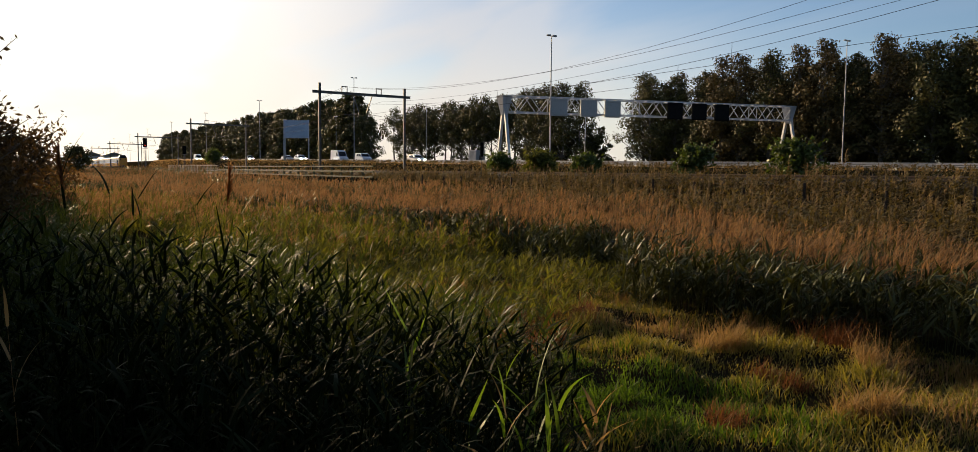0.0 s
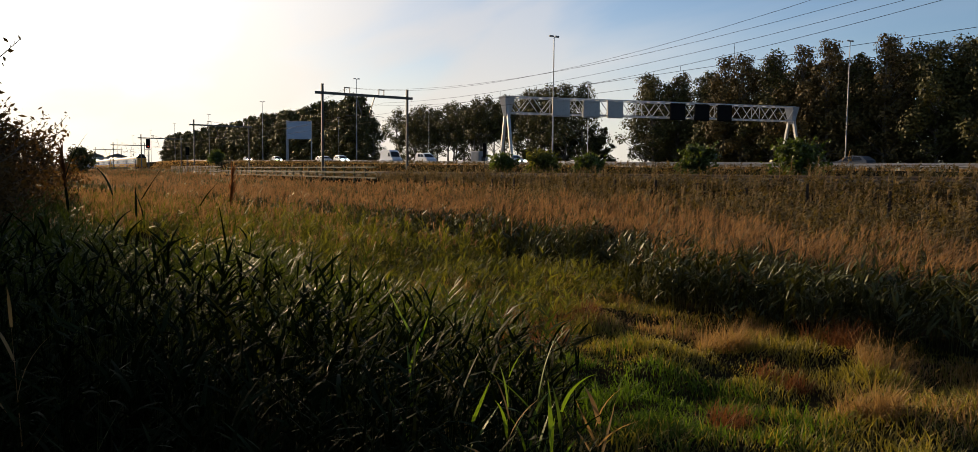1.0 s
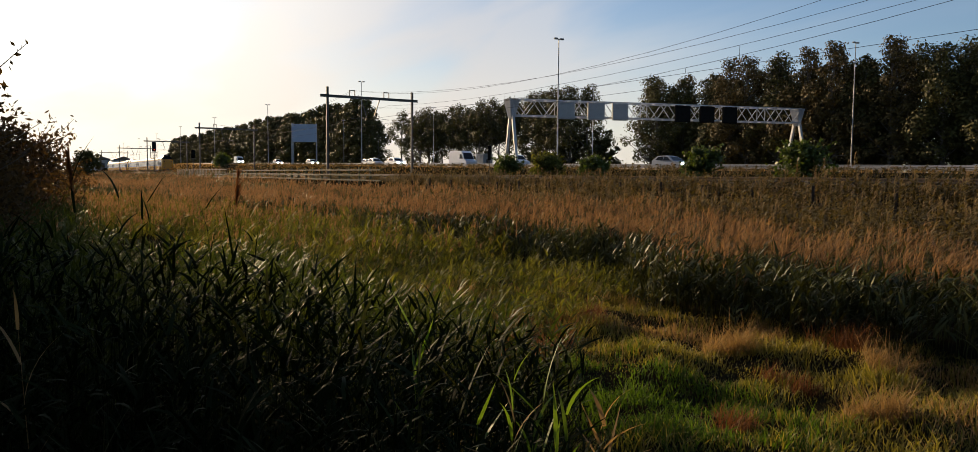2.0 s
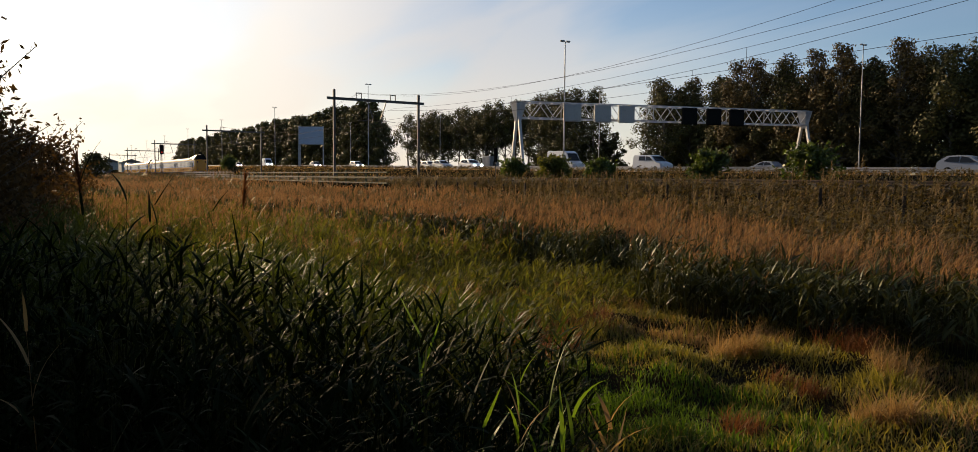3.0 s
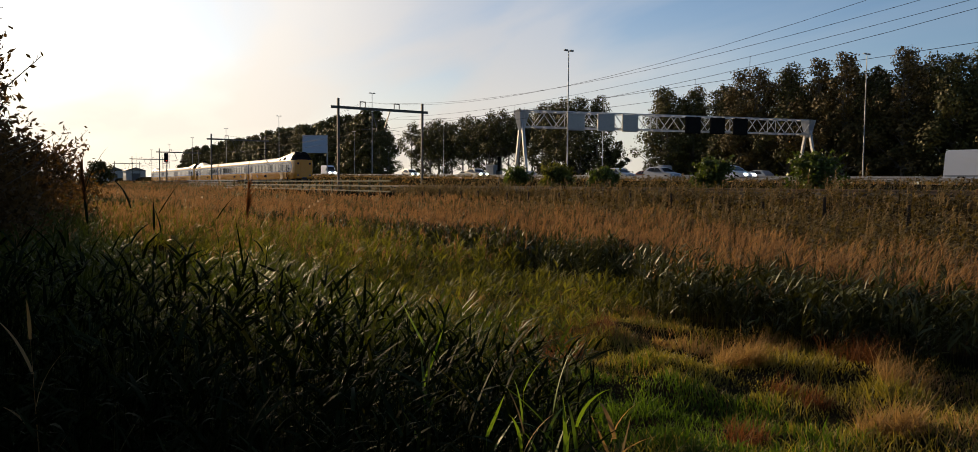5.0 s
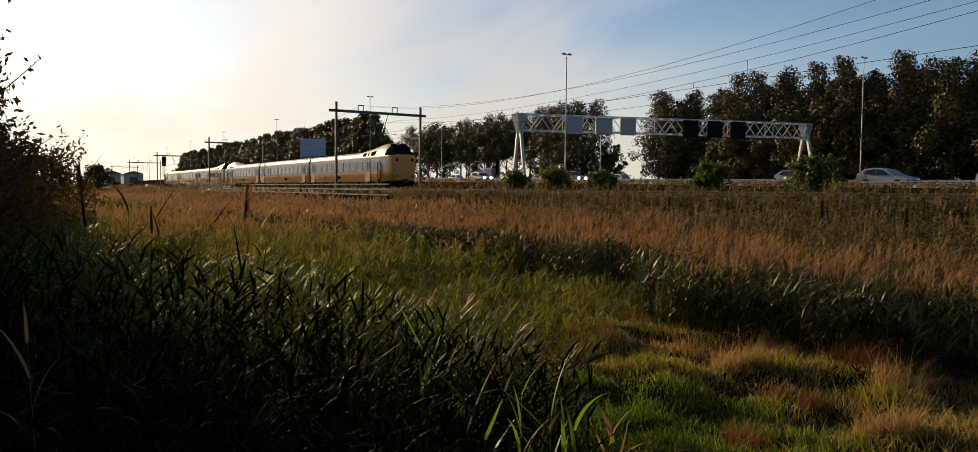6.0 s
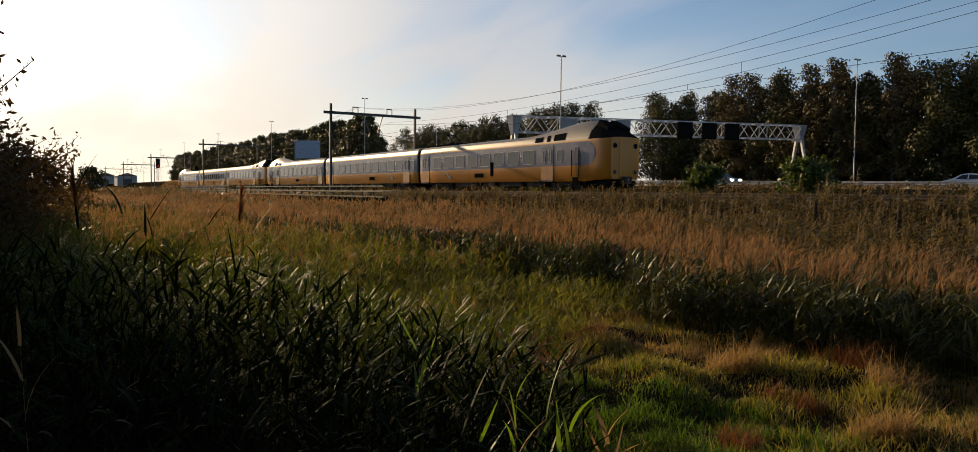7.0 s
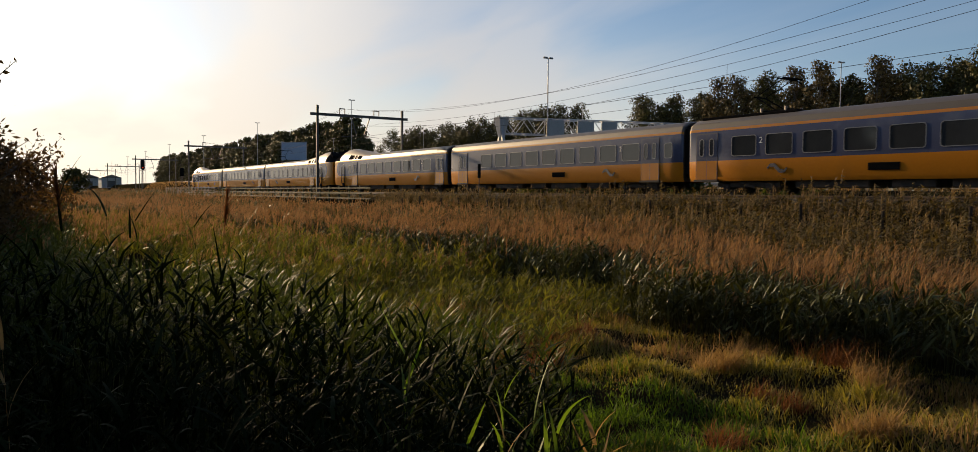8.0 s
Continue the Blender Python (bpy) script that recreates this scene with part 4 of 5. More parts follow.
def tall_van(lights=False):
    side = [(0.05, 0.3), (0.0, 0.75), (0.1, 1.02), (0.95, 1.28), (1.75, 2.35), (2.3, 2.62), (6.3, 2.62), (6.45, 2.45), (6.5, 0.45), (6.4, 0.3)]
    side = [(d * 0.9, z) for d, z in side]
    t, body = vehicle("delivery_van", 6.5, 2.0, side, 0.12, P_WHITE, "white high-roof delivery van", "van",
                      glass=[("side_window", [(1.2, 1.38), (1.75, 2.1), (2.3, 2.1), (2.3, 1.38)])])
    add_front(t, body, 2.0, (0.855, 1.28), (1.575, 2.35), 0.95, lights, 0.12, 2.62)
    add_wheels(t, 2.0, (0.95, 4.5), 0.35)
    part("rub_strip", box(-5.7, -0.6, -1.02, 1.02, 0.62, 0.74, bevel=0.01), P_SILVER, t)
    return t


def small_van(lights=False):
    side = [(0.05, 0.28), (0.0, 0.7), (0.12, 0.98), (0.95, 1.2), (1.85, 1.86), (2.3, 1.96), (4.85, 1.96), (5.0, 1.8), (5.05, 0.45), (4.95, 0.3)]
    side = [(d * 0.92, z * 0.97) for d, z in side]
    t, body = vehicle("passenger_van", 5.05, 1.95, side, 0.14, P_WHITE, "white low-roof van with side windows", "van",
                      glass=[("side_window", [(1.35, 1.28), (1.95, 1.72), (2.45, 1.76), (2.45, 1.28)]), ("side_window", [(2.6, 1.28), (2.6, 1.76), (3.6, 1.76), (3.6, 1.28)])])
    add_front(t, body, 1.95, (0.874, 1.164), (1.702, 1.804), 0.85, lights, 0.14, 1.96)
    add_wheels(t, 1.95, (0.87, 3.63), 0.33)
    return t


def hatchback(p, label, lights=False, kind="car"):
    side = [(0.08, 0.25), (0.0, 0.55), (0.1, 0.78), (1.15, 0.98), (1.95, 1.44), (2.6, 1.56), (3.7, 1.5), (4.35, 1.05), (4.45, 0.5), (4.38, 0.28)]
    t, body = vehicle("car", 4.45, 1.8, side, 0.24, p, label, "car",
                      glass=[("side_window", [(1.6, 1.02), (2.1, 1.38), (2.65, 1.45), (2.65, 1.0)]), ("side_window", [(2.75, 1.0), (2.75, 1.45), (3.5, 1.4), (3.85, 1.08)])])
    add_front(t, body, 1.8, (1.15, 0.98), (1.95, 1.44), 0.66, lights, 0.24, 1.56)
    add_wheels(t, 1.8, (0.85, 3.5), 0.32)
    return t


def flatbed():
    side = [(0.05, 0.3), (0.0, 0.75), (0.1, 1.1), (0.6, 1.3), (1.15, 2.1), (1.5, 2.2), (2.15, 2.2), (2.25, 2.1), (2.25, 0.9), (6.2, 0.9), (6.2, 0.72), (1.9, 0.35)]
    t, body = vehicle("flatbed_truck", 6.2, 2.0, side, 0.1, P_SILVER, "grey flatbed truck with an empty low bed", "truck",
                      glass=[("side_window", [(0.95, 1.35), (1.35, 2.0), (2.0, 2.0), (2.0, 1.35)])])
    add_front(t, body, 2.0, (0.6, 1.3), (1.15, 2.1), 0.85, False, 0.1, 2.2)
    add_wheels(t, 2.0, (0.9, 5.0), 0.36)
    return t


def lane(t, x0, v, y):
    """Rows along one lane: front at x0 at the start, v metres a second."""
    rows = []
    for k in range(9):
        x = x0 + v * k
        rows.append((k, pose(x, y, float(road_z(x)) + 0.035, 0, 0.6 if v > 0 else -0.6, 0 if v > 0 else 180)))
    return (t, rows)


TRAFFIC = [
    lane(tall_van(), -154.0, 25.7, 60.0),
    lane(small_van(), -141.2, 26.7, 60.0),
    lane(hatchback(P_SILVER, "silver family car with lit headlights", True), -117.2, 30.0, 60.0),
    lane(hatchback(P_SILVER, "silver hatchback in the near lane"), -188.0, 25.8, 58.9),
    lane(hatchback(P_SILVER, "silver estate car in the middle lane"), -202.6, 26.35, 63.0),
    lane(hatchback(P_WHITE, "white hatchback with lit headlights", True), -166.0, 24.0, 55.0),
    lane(hatchback(P_DARK, "dark car with lit headlights", True), -225.0, 25.0, 58.9),
    lane(hatchback(P_DARK, "dark car with lit headlights", True), -262.0, 27.0, 60.0),
    lane(tall_van(True), -300.0, 26.0, 58.9),
    lane(hatchback(P_DARK, "dark car with lit headlights", True), -345.0, 27.0, 60.0),
    lane(hatchback(P_WHITE, "white car seen over the guard rail"), 161.3, -28.6, 75.0),
    lane(flatbed(), 56.2, -27.1, 75.0),
    lane(hatchback(P_DARK, "dark car on the far carriageway"), -27.5, -22.0, 75.0),
    lane(hatchback(P_SILVER, "silver car on the far carriageway"), 17.0, -27.5, 79.0),
    lane(hatchback(P_RED, "dark red car on the far carriageway"), 46.5, -27.0, 79.0),
    lane(hatchback(P_SILVER, "silver car on the far carriageway"), 65.0, -26.5, 79.0),
]

# ---- trees and shrubs ----


def limb(v, f, a, b, r0, r1, n=6):
    a, b = Vector(a), Vector(b)
    q = (b - a).to_track_quat("Z", "Y")
    k = len(v)
    for p, r in ((a, r0), (b, r1)):
        for i in range(n):
            w = 2 * math.pi * i / n
            v.append(tuple(p + q @ Vector((math.cos(w) * r, math.sin(w) * r, 0))))
    for i in range(n):
        f.append((k + i, k + (i + 1) % n, k + n + (i + 1) % n, k + n + i))


def leaf_cards(rng, centres, size, out=None):
    """Small leaf sprays: each a four-cornered blade, at a random turn or facing roughly outwards."""
    n = len(centres)
    a = rng.normal(size=(n, 3))
    if out is not None:
        o = out + rng.normal(0, 0.45, (n, 3))
        o /= np.linalg.norm(o, axis=1)[:, None] + 1e-9
        a = a - o * (a * o).sum(1)[:, None]
    a /= np.linalg.norm(a, axis=1)[:, None] + 1e-9
    b = np.cross(a, rng.normal(size=(n, 3)) if out is None else o)
    b /= np.linalg.norm(b, axis=1)[:, None] + 1e-9
    s = (size * rng.uniform(0.5, 1.5, n))[:, None]
    c = np.asarray(centres)
    k = 0.45 if out is None else 0.6
    v = np.stack([c - a * s, c + b * s * k, c + a * s, c - b * s * k], 1)
    q = np.arange(n * 4).reshape(n, 4)
    return v.reshape(-1, 3), q


def make_tree(seed, h, r, clear, clumps, per, leaf, mat, name, label, bushy=0.55):
    """A tapered trunk with limbs, and a crown of many small sprays on the outsides of uneven clumps."""
    rng, rnd = np.random.default_rng(seed), random.Random(seed)
    t = empty(name, pose(0, 0, 0), label, "tree")
    v, f = [], []
    p, rad = Vector((0, 0, -0.4)), 0.018 * h
    knots = []
    for k in range(6):
        nx = Vector((p.x + rnd.uniform(-0.25, 0.25), p.y + rnd.uniform(-0.25, 0.25), h * 0.9 * (k + 1) / 6))
        limb(v, f, p, nx, rad, rad * 0.78, 8)
        p, rad = nx, rad * 0.78
        knots.append((p.copy(), rad))
    centres, outs = [], []
    for c in range(clumps):
        u = clear + (0.97 - clear) * (c + rnd.random()) / clumps
        w = c * 2.4 + rnd.uniform(-0.7, 0.7)
        shape = math.sin(math.pi * min(1, max(0.12, (u - clear * 0.7) / (1.06 - clear * 0.7)) ** bushy))
        rr = r * shape * rnd.uniform(0.3, 1.0)
        q = Vector((math.cos(w) * rr, math.sin(w) * rr, h * u))
        kn = knots[max(0, min(5, int(u * 6 - 1.2)))]
        limb(v, f, kn[0], q, kn[1] * 0.45, 0.02, 5)
        size = rnd.uniform(0.16, 0.34) * r * (1.1 if u < 0.8 else 0.75)
        n = int(per * (size / (0.25 * r)) ** 2)
        way = rng.normal(size=(n, 3))
        way /= np.linalg.norm(way, axis=1)[:, None]
        far = size * rng.uniform(0.55, 1.12, (n, 1)) * (1 + 0.25 * np.sin(way[:, :1] * 5 + c) * np.sin(way[:, 2:] * 6))
        centres.append(way * far * np.array([1, 1, 0.8]) + np.array(q))
        outs.append(way + 0.35 * np.array([math.cos(w), math.sin(w), 0.7]))
    put("trunk", mesh_from("trunk", v, f, M_BARK), t, Matrix())
    vv, qq = leaf_cards(rng, np.concatenate(centres), leaf, np.concatenate(outs))
    put("crown", arrays_mesh("crown", vv, qq, mat), t, Matrix())
    return t


DARK_POPLAR = "tall dark green poplar in late summer leaf"
POPLARS = [make_tree(11, 17.3, 4.9, 0.14, 44, 160, 0.165, L_POPLAR, "poplar_tree", DARK_POPLAR),
           make_tree(12, 16.0, 4.5, 0.20, 40, 160, 0.165, L_POPLAR, "poplar_tree", DARK_POPLAR),
           make_tree(13, 17.8, 4.8, 0.10, 44, 160, 0.165, L_POPLAR_BROWN, "poplar_tree", "tall poplar with leaves turning brown"),
           make_tree(14, 17.0, 5.0, 0.44, 34, 160, 0.165, L_POPLAR, "poplar_tree", "tall open poplar with bare lower trunk"),
           make_tree(15, 26.0, 6.8, 0.10, 50, 90, 0.42, L_POPLAR, "poplar_tree", "very tall dark green poplar"),
           make_tree(16, 9.0, 2.8, 0.10, 26, 80, 0.24, L_POPLAR, "alder_tree", "low dark green alder below the poplars")]


def plant_trees():
    rnd = random.Random(5)
    used = set()
    spots = []
    x = -95.0
    while x < -20:                                     # the wood
        for y in (90, 97, 105):
            spots.append((x + rnd.uniform(-1.2, 1.2), y + rnd.uniform(-1.5, 1.5), rnd.choice((0, 1, 2, 2, 0))))
        spots.append((x + rnd.uniform(-2, 2), 93 + rnd.uniform(-2, 4), 5))
        x += 4.3
    for x in (-129, -124.5, -120, -115.5, -112):
        spots.append((x, 90 + rnd.uniform(-1, 1), rnd.choice((0, 1, 0))))
        spots.append((x + 2, 95 + rnd.uniform(-1, 1), rnd.choice((5, 3))))
    spots.append((-104.5, 103, 5))
    x = -191.0
    while x < -134:
        spots.append((x, 90 + rnd.uniform(-1, 1), rnd.choice((3, 1, 3))))
        spots.append((x + 2.6, 96 + rnd.uniform(-1, 1), 3))
        x += 5.2
    x = -600.0
    while x < -246:
        spots.append((x, 95 + rnd.uniform(-2, 2), 4 if x < -250 else 0))
        x += 5.0 if x > -400 else 8.0
    spots += [(-243, 95, 4), (-236.5, 94, 4), (-230, 95, 4), (-224, 93, 0), (-219, 94, 0)]
    for x in range(-2, 50, 9):                          # unseen trees added behind the camera to block sky light
        for y in (-15, -22):
            spots.append((x + rnd.uniform(-1, 1), y + rnd.uniform(-2, 2), 4))
    # Another unseen row, added to close off the sky at the back.
    for y in (-9, -3, 3):
        spots.append((16 + rnd.uniform(-1, 1), y, 4))
    for x, y, k in spots:
        m = pose(x, y, float(ground_z(x, y)) - 0.1 - (rnd.uniform(0, 1.6) if k == 4 else 0), 0, 0, rnd.uniform(0, 360))
        if k not in used:
            used.add(k)
            POPLARS[k].matrix_basis = m
        else:
            copy_thing(POPLARS[k], m)


plant_trees()
for t in POPLARS:
    t["group"] = "trees beyond the motorway"


def make_shrub(seed, x, y, h, r, mat, leaf, clumps, per, name, label, twigs=0, group="", low=0.05):
    rng, rnd = np.random.default_rng(seed), random.Random(seed)
    t = empty(name, pose(x, y, float(ground_z(x, y))), label, "shrub", group)
    v, f, cs = [], [], []
    for c in range(clumps):
        w, u = rnd.uniform(0, 6.283), low + (1 - low) * rnd.random() ** 0.8
        rr = r * math.sqrt(max(0.05, 1 - (max(0, u - 0.35) / 0.68) ** 2)) * rnd.uniform(0.25, 1.0)
        q = Vector((math.cos(w) * rr, math.sin(w) * rr, h * u * 0.93))
        mid = Vector((q.x * 0.4 + rnd.uniform(-0.1, 0.1), q.y * 0.4, q.z * 0.55))
        limb(v, f, (rnd.uniform(-0.15, 0.15) * r, rnd.uniform(-0.15, 0.15) * r, -0.15), mid, 0.012 * h + 0.008, 0.007 * h + 0.004, 5)
        limb(v, f, mid, q, 0.007 * h + 0.004, 0.005, 5)
        s = rnd.uniform(0.16, 0.30) * r
        cs.append(rng.normal(size=(per, 3)) * s * 0.6 + np.array(q))
    for c in range(twigs):                              # long shoots that stand out of the crown
        w = rnd.uniform(0, 6.283)
        a = Vector((math.cos(w) * r * 0.45, math.sin(w) * r * 0.45, h * rnd.uniform(0.45, 0.8)))
        b = a + Vector((math.cos(w) * r * rnd.uniform(0.35, 0.8), math.sin(w) * r * rnd.uniform(0.35, 0.8), h * rnd.uniform(0.12, 0.32)))
        limb(v, f, a, b, 0.016, 0.005, 4)
        k = rnd.randint(14, 26)
        g = np.linspace(0.25, 1.02, k)[:, None]
        cs.append(np.array(a) * (1 - g) + np.array(b) * g + rng.normal(size=(k, 3)) * 0.05)
    put("branch", mesh_from("branch", v, f, M_BARK), t, Matrix())
    vv, qq = leaf_cards(rng, np.concatenate(cs), leaf)
    put("foliage", arrays_mesh("foliage", vv, qq, mat), t, Matrix())
    return t


W = "rusty-leaved willow shrub at the edge of the reeds"
make_shrub(31, -14.2, -2.0, 4.1, 1.95, L_WILLOW, 0.05, 190, 190, "willow_shrub", W, 14, "willow shrubs")
make_shrub(32, -22.0, -1.3, 4.0, 1.7, L_WILLOW, 0.07, 70, 90, "willow_shrub", W, 20, "willow shrubs")
make_shrub(33, -31.0, -0.3, 4.0, 1.7, L_WILLOW, 0.08, 70, 80, "willow_shrub", W, 22, "willow shrubs")
make_shrub(34, -40.0, 0.2, 3.5, 2.2, L_WILLOW, 0.10, 60, 60, "willow_shrub", W, 10, "willow shrubs")
# Shrub at the edge of view, set here to shade the near reeds.
make_shrub(35, -9.6, -2.4, 3.8, 1.9, L_WILLOW, 0.06, 120, 120, "willow_shrub", W, 10, "willow shrubs")
# Out of view: willows added to keep sun and sky off the near reeds.
TALL = "tall leafy willow out of view, shading the near reeds"
make_shrub(37, -7.0, -7.0, 9.5, 4.2, L_WILLOW, 0.10, 170, 130, "willow_tree", TALL, 20, "willows beside the path", 0.2)
for i, (x, y, h) in enumerate(((-27.0, -5.6, 11.0), (-36.0, -6.0, 13.5), (-45.0, -6.4, 15.0), (-56.0, -7.0, 17.5))):
    make_shrub(41 + i, x, y, h, 4.2, L_WILLOW, 0.17, 260, 190, "willow_tree", TALL, 0, "willows beside the path", 0.12)
make_shrub(38, -1.0, -5.6, 9.0, 4.2, L_WILLOW, 0.10, 170, 130, "willow_tree", TALL, 20, "willows beside the path", 0.25)
make_shrub(39, 5.0, -2.5, 9.0, 4.0, L_WILLOW, 0.10, 170, 130, "willow_tree", TALL, 20, "willows beside the path", 0.25)
make_shrub(36, -237.0, 13.8, 8.2, 4.6, L_POPLAR, 0.35, 50, 60, "round_tree", "hazy round tree beside the railway far off", 0)
B = "dense green roadside bush in front of the guard rail"
for i, (x, y, h, r, m) in enumerate(((-61.9, 40.2, 2.3, 1.5, L_BRAMBLE), (-54.2, 39.6, 2.5, 1.6, L_YELLOWREED), (-48.0, 39.6, 2.1, 1.3, L_BRAMBLE), (-36.6, 40.0, 2.6, 1.35, L_BRAMBLE), (-28.9, 40.4, 2.5, 1.6, L_BRAMBLE))):
    make_shrub(50 + i, x, y, h, r, m, 0.14, 60, 60, "roadside_bush", B, 8, "roadside bushes")
make_shrub(60, -197.0, 42.0, 3.4, 2.1, L_BRAMBLE, 0.16, 60, 70, "round_bush", "dark rounded bush between railway and motorway", 6)

# ---- reeds and grasses ----


def scatter(rng, n, x0, x1, y0, y1, keep):
    x, y = rng.uniform(x0, x1, n), rng.uniform(y0, y1, n)
    k = keep(x, y)
    return x[k], y[k]


def front_edge(x):
    """Where the reed bed begins, beyond the clearing."""
    step = 1 / (1 + np.exp((x + 11.4) * 4.0))
    return 9.35 + 1.5 * step + 0.30 * np.sin(0.9 * x) + 0.22 * np.sin(2.3 * x + 1) + 0.12 * np.sin(5.1 * x) - 0.10 * np.clip(-x - 20, 0, 60)


def near_edge(x):
    """Where the clearing begins, seen from the camera."""
    return 4.3 + 0.3 * np.sin(1.1 * x + 2) - 0.02 * x + 0.3 * np.sin(2.7 * x)


def lumps(x, y, size=1.0):
    """Uneven growth, about -1 to 1, in heads a metre or two across."""
    x, y = x / size, y / size
    return 0.45 * np.sin(1.7 * x + 0.9 * y) * np.sin(1.1 * x - 1.9 * y + 1) + 0.35 * np.sin(3.7 * x - 1.3 * y + 2) * np.sin(2.9 * y + 0.8 * x) + 0.2 * np.sin(7.1 * x + 2.3 * y) * np.sin(6.3 * y - 1.9 * x)


def reeds(rng, x, y, h, leaves, lw, ll, segs, plume, spread=(0.35, 1.15), wind=0.5, lowest=0.22):
    """Stems with leaves that start one above the other, and plumes. Three pairs of arrays."""
    n = len(x)
    g = ground_z(x, y)
    root = np.stack([x, y, g], 1)
    az = rng.normal(wind, 1.0, n)
    tilt = np.abs(rng.normal(0.05, 0.08, n))
    stem = blades(rng, root, h, np.full(n, 0.008) * (lw / 0.024), tilt, np.zeros(n) + 0.08, 2, az)
    k = np.repeat(np.arange(n), leaves)
    u = rng.uniform(lowest, 0.84 if plume > 0.6 else 1.0, n * leaves)
    axis = np.stack([np.cos(az) * np.sin(tilt), np.sin(az) * np.sin(tilt), np.cos(tilt)], 1)
    lr = root[k] + axis[k] * (h[k] * u)[:, None]
    la = rng.uniform(0, 2 * np.pi, len(k))
    la = np.where(rng.random(len(k)) < 0.3, rng.normal(wind, 0.7, len(k)), la)
    ln = ll * rng.uniform(0.55, 1.3, len(k)) * (1.1 - 0.35 * u)
    leaf = blades(rng, lr, ln, lw * rng.uniform(0.6, 1.25, len(k)), rng.uniform(*spread, len(k)), rng.uniform(0.0, 1.1, len(k)), segs, la, 0.5)
    pl = None
    if plume > 0:
        has = np.where(rng.random(n) < plume)[0]
        if len(has):
            per = 14
            j = np.repeat(has, per)
            uu = rng.uniform(0.80, 1.06, len(j))
            pr = root[j] + axis[j] * (h[j] * uu)[:, None]
            pa = rng.normal(wind, 0.9, len(j))
            pl = blades(rng, pr, rng.uniform(0.07, 0.20, len(j)), np.full(len(j), 0.010) * (lw / 0.024), rng.uniform(0.1, 1.0, len(j)), rng.uniform(0.2, 1.2, len(j)), 2, pa, 0.6)
    return stem, leaf, pl


def bed(name, seed, bands, mat, label, category, plume_name=None, plume_label=None, plume_mat=None, uneven=0.18, spread=(0.35, 1.15)):
    """bands: x from, to, y from, to, stems a square metre, where, height from, to (or a height for each place),
    leaves, leaf width and length, segments, share with plumes."""
    rng = np.random.default_rng(seed)
    green, brown = [], []
    for (x0, x1, y0, y1, density, keep, h0, h1, leaves, lw, ll, segs, plume) in bands:
        n = int(density * (x1 - x0) * (y1 - y0))
        x, y = scatter(rng, n, x0, x1, y0, y1, keep)
        base = h0(x, y) if callable(h0) else h0
        h = base + (h1 - (0 if callable(h0) else h0)) * rng.random(len(x))
        h = np.maximum(0.15, h * (1 + uneven * lumps(x, y)))
        s, l, p = reeds(rng, x, y, h, leaves, lw, ll, segs, plume, spread)
        green += [s, l]
        if p is not None:
            brown.append(p)
    v, q = join(green)
    tagged(new(name, arrays_mesh(name, v, q, mat)), label, category, kind="stuff")
    if brown:
        v, q = join(brown)
        tagged(new(plume_name, arrays_mesh(plume_name, v, q, plume_mat)), plume_label, "reed plumes", kind="stuff")


VIEW = radians(58.3)


def fan(x, y):
    """Distance ahead of and to the right of the place where the camera stands."""
    return -math.sin(VIEW) * x + math.cos(VIEW) * y, math.cos(VIEW) * x + math.sin(VIEW) * y


def in_view(x, y, lo=-0.70, hi=0.72):
    """Within the wide fan that the camera looks over, and not at its feet."""
    fwd, right = fan(x, y)
    return (fwd > 0.6) & (right > (lo - 0.08) * fwd - 0.8) & (right < (hi + 0.05) * fwd + 0.8)


def behind_edge(a, b):
    return lambda x, y: in_view(x, y) & (y > front_edge(x) + a) & (y < front_edge(x) + b)


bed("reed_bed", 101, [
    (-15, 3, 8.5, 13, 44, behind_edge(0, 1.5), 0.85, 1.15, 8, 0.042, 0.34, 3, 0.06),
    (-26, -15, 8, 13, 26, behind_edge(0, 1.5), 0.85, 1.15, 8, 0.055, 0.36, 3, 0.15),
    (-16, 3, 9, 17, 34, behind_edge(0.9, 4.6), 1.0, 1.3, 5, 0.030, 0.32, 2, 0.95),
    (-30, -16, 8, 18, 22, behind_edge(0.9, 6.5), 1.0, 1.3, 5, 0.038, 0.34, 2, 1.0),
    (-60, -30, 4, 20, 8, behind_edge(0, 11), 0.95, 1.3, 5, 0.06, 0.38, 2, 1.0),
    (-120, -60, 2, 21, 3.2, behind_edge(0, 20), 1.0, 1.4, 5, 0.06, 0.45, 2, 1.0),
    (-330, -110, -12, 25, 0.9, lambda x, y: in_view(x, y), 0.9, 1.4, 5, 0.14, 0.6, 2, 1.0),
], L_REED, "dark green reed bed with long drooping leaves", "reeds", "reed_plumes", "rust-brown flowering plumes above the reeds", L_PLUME)

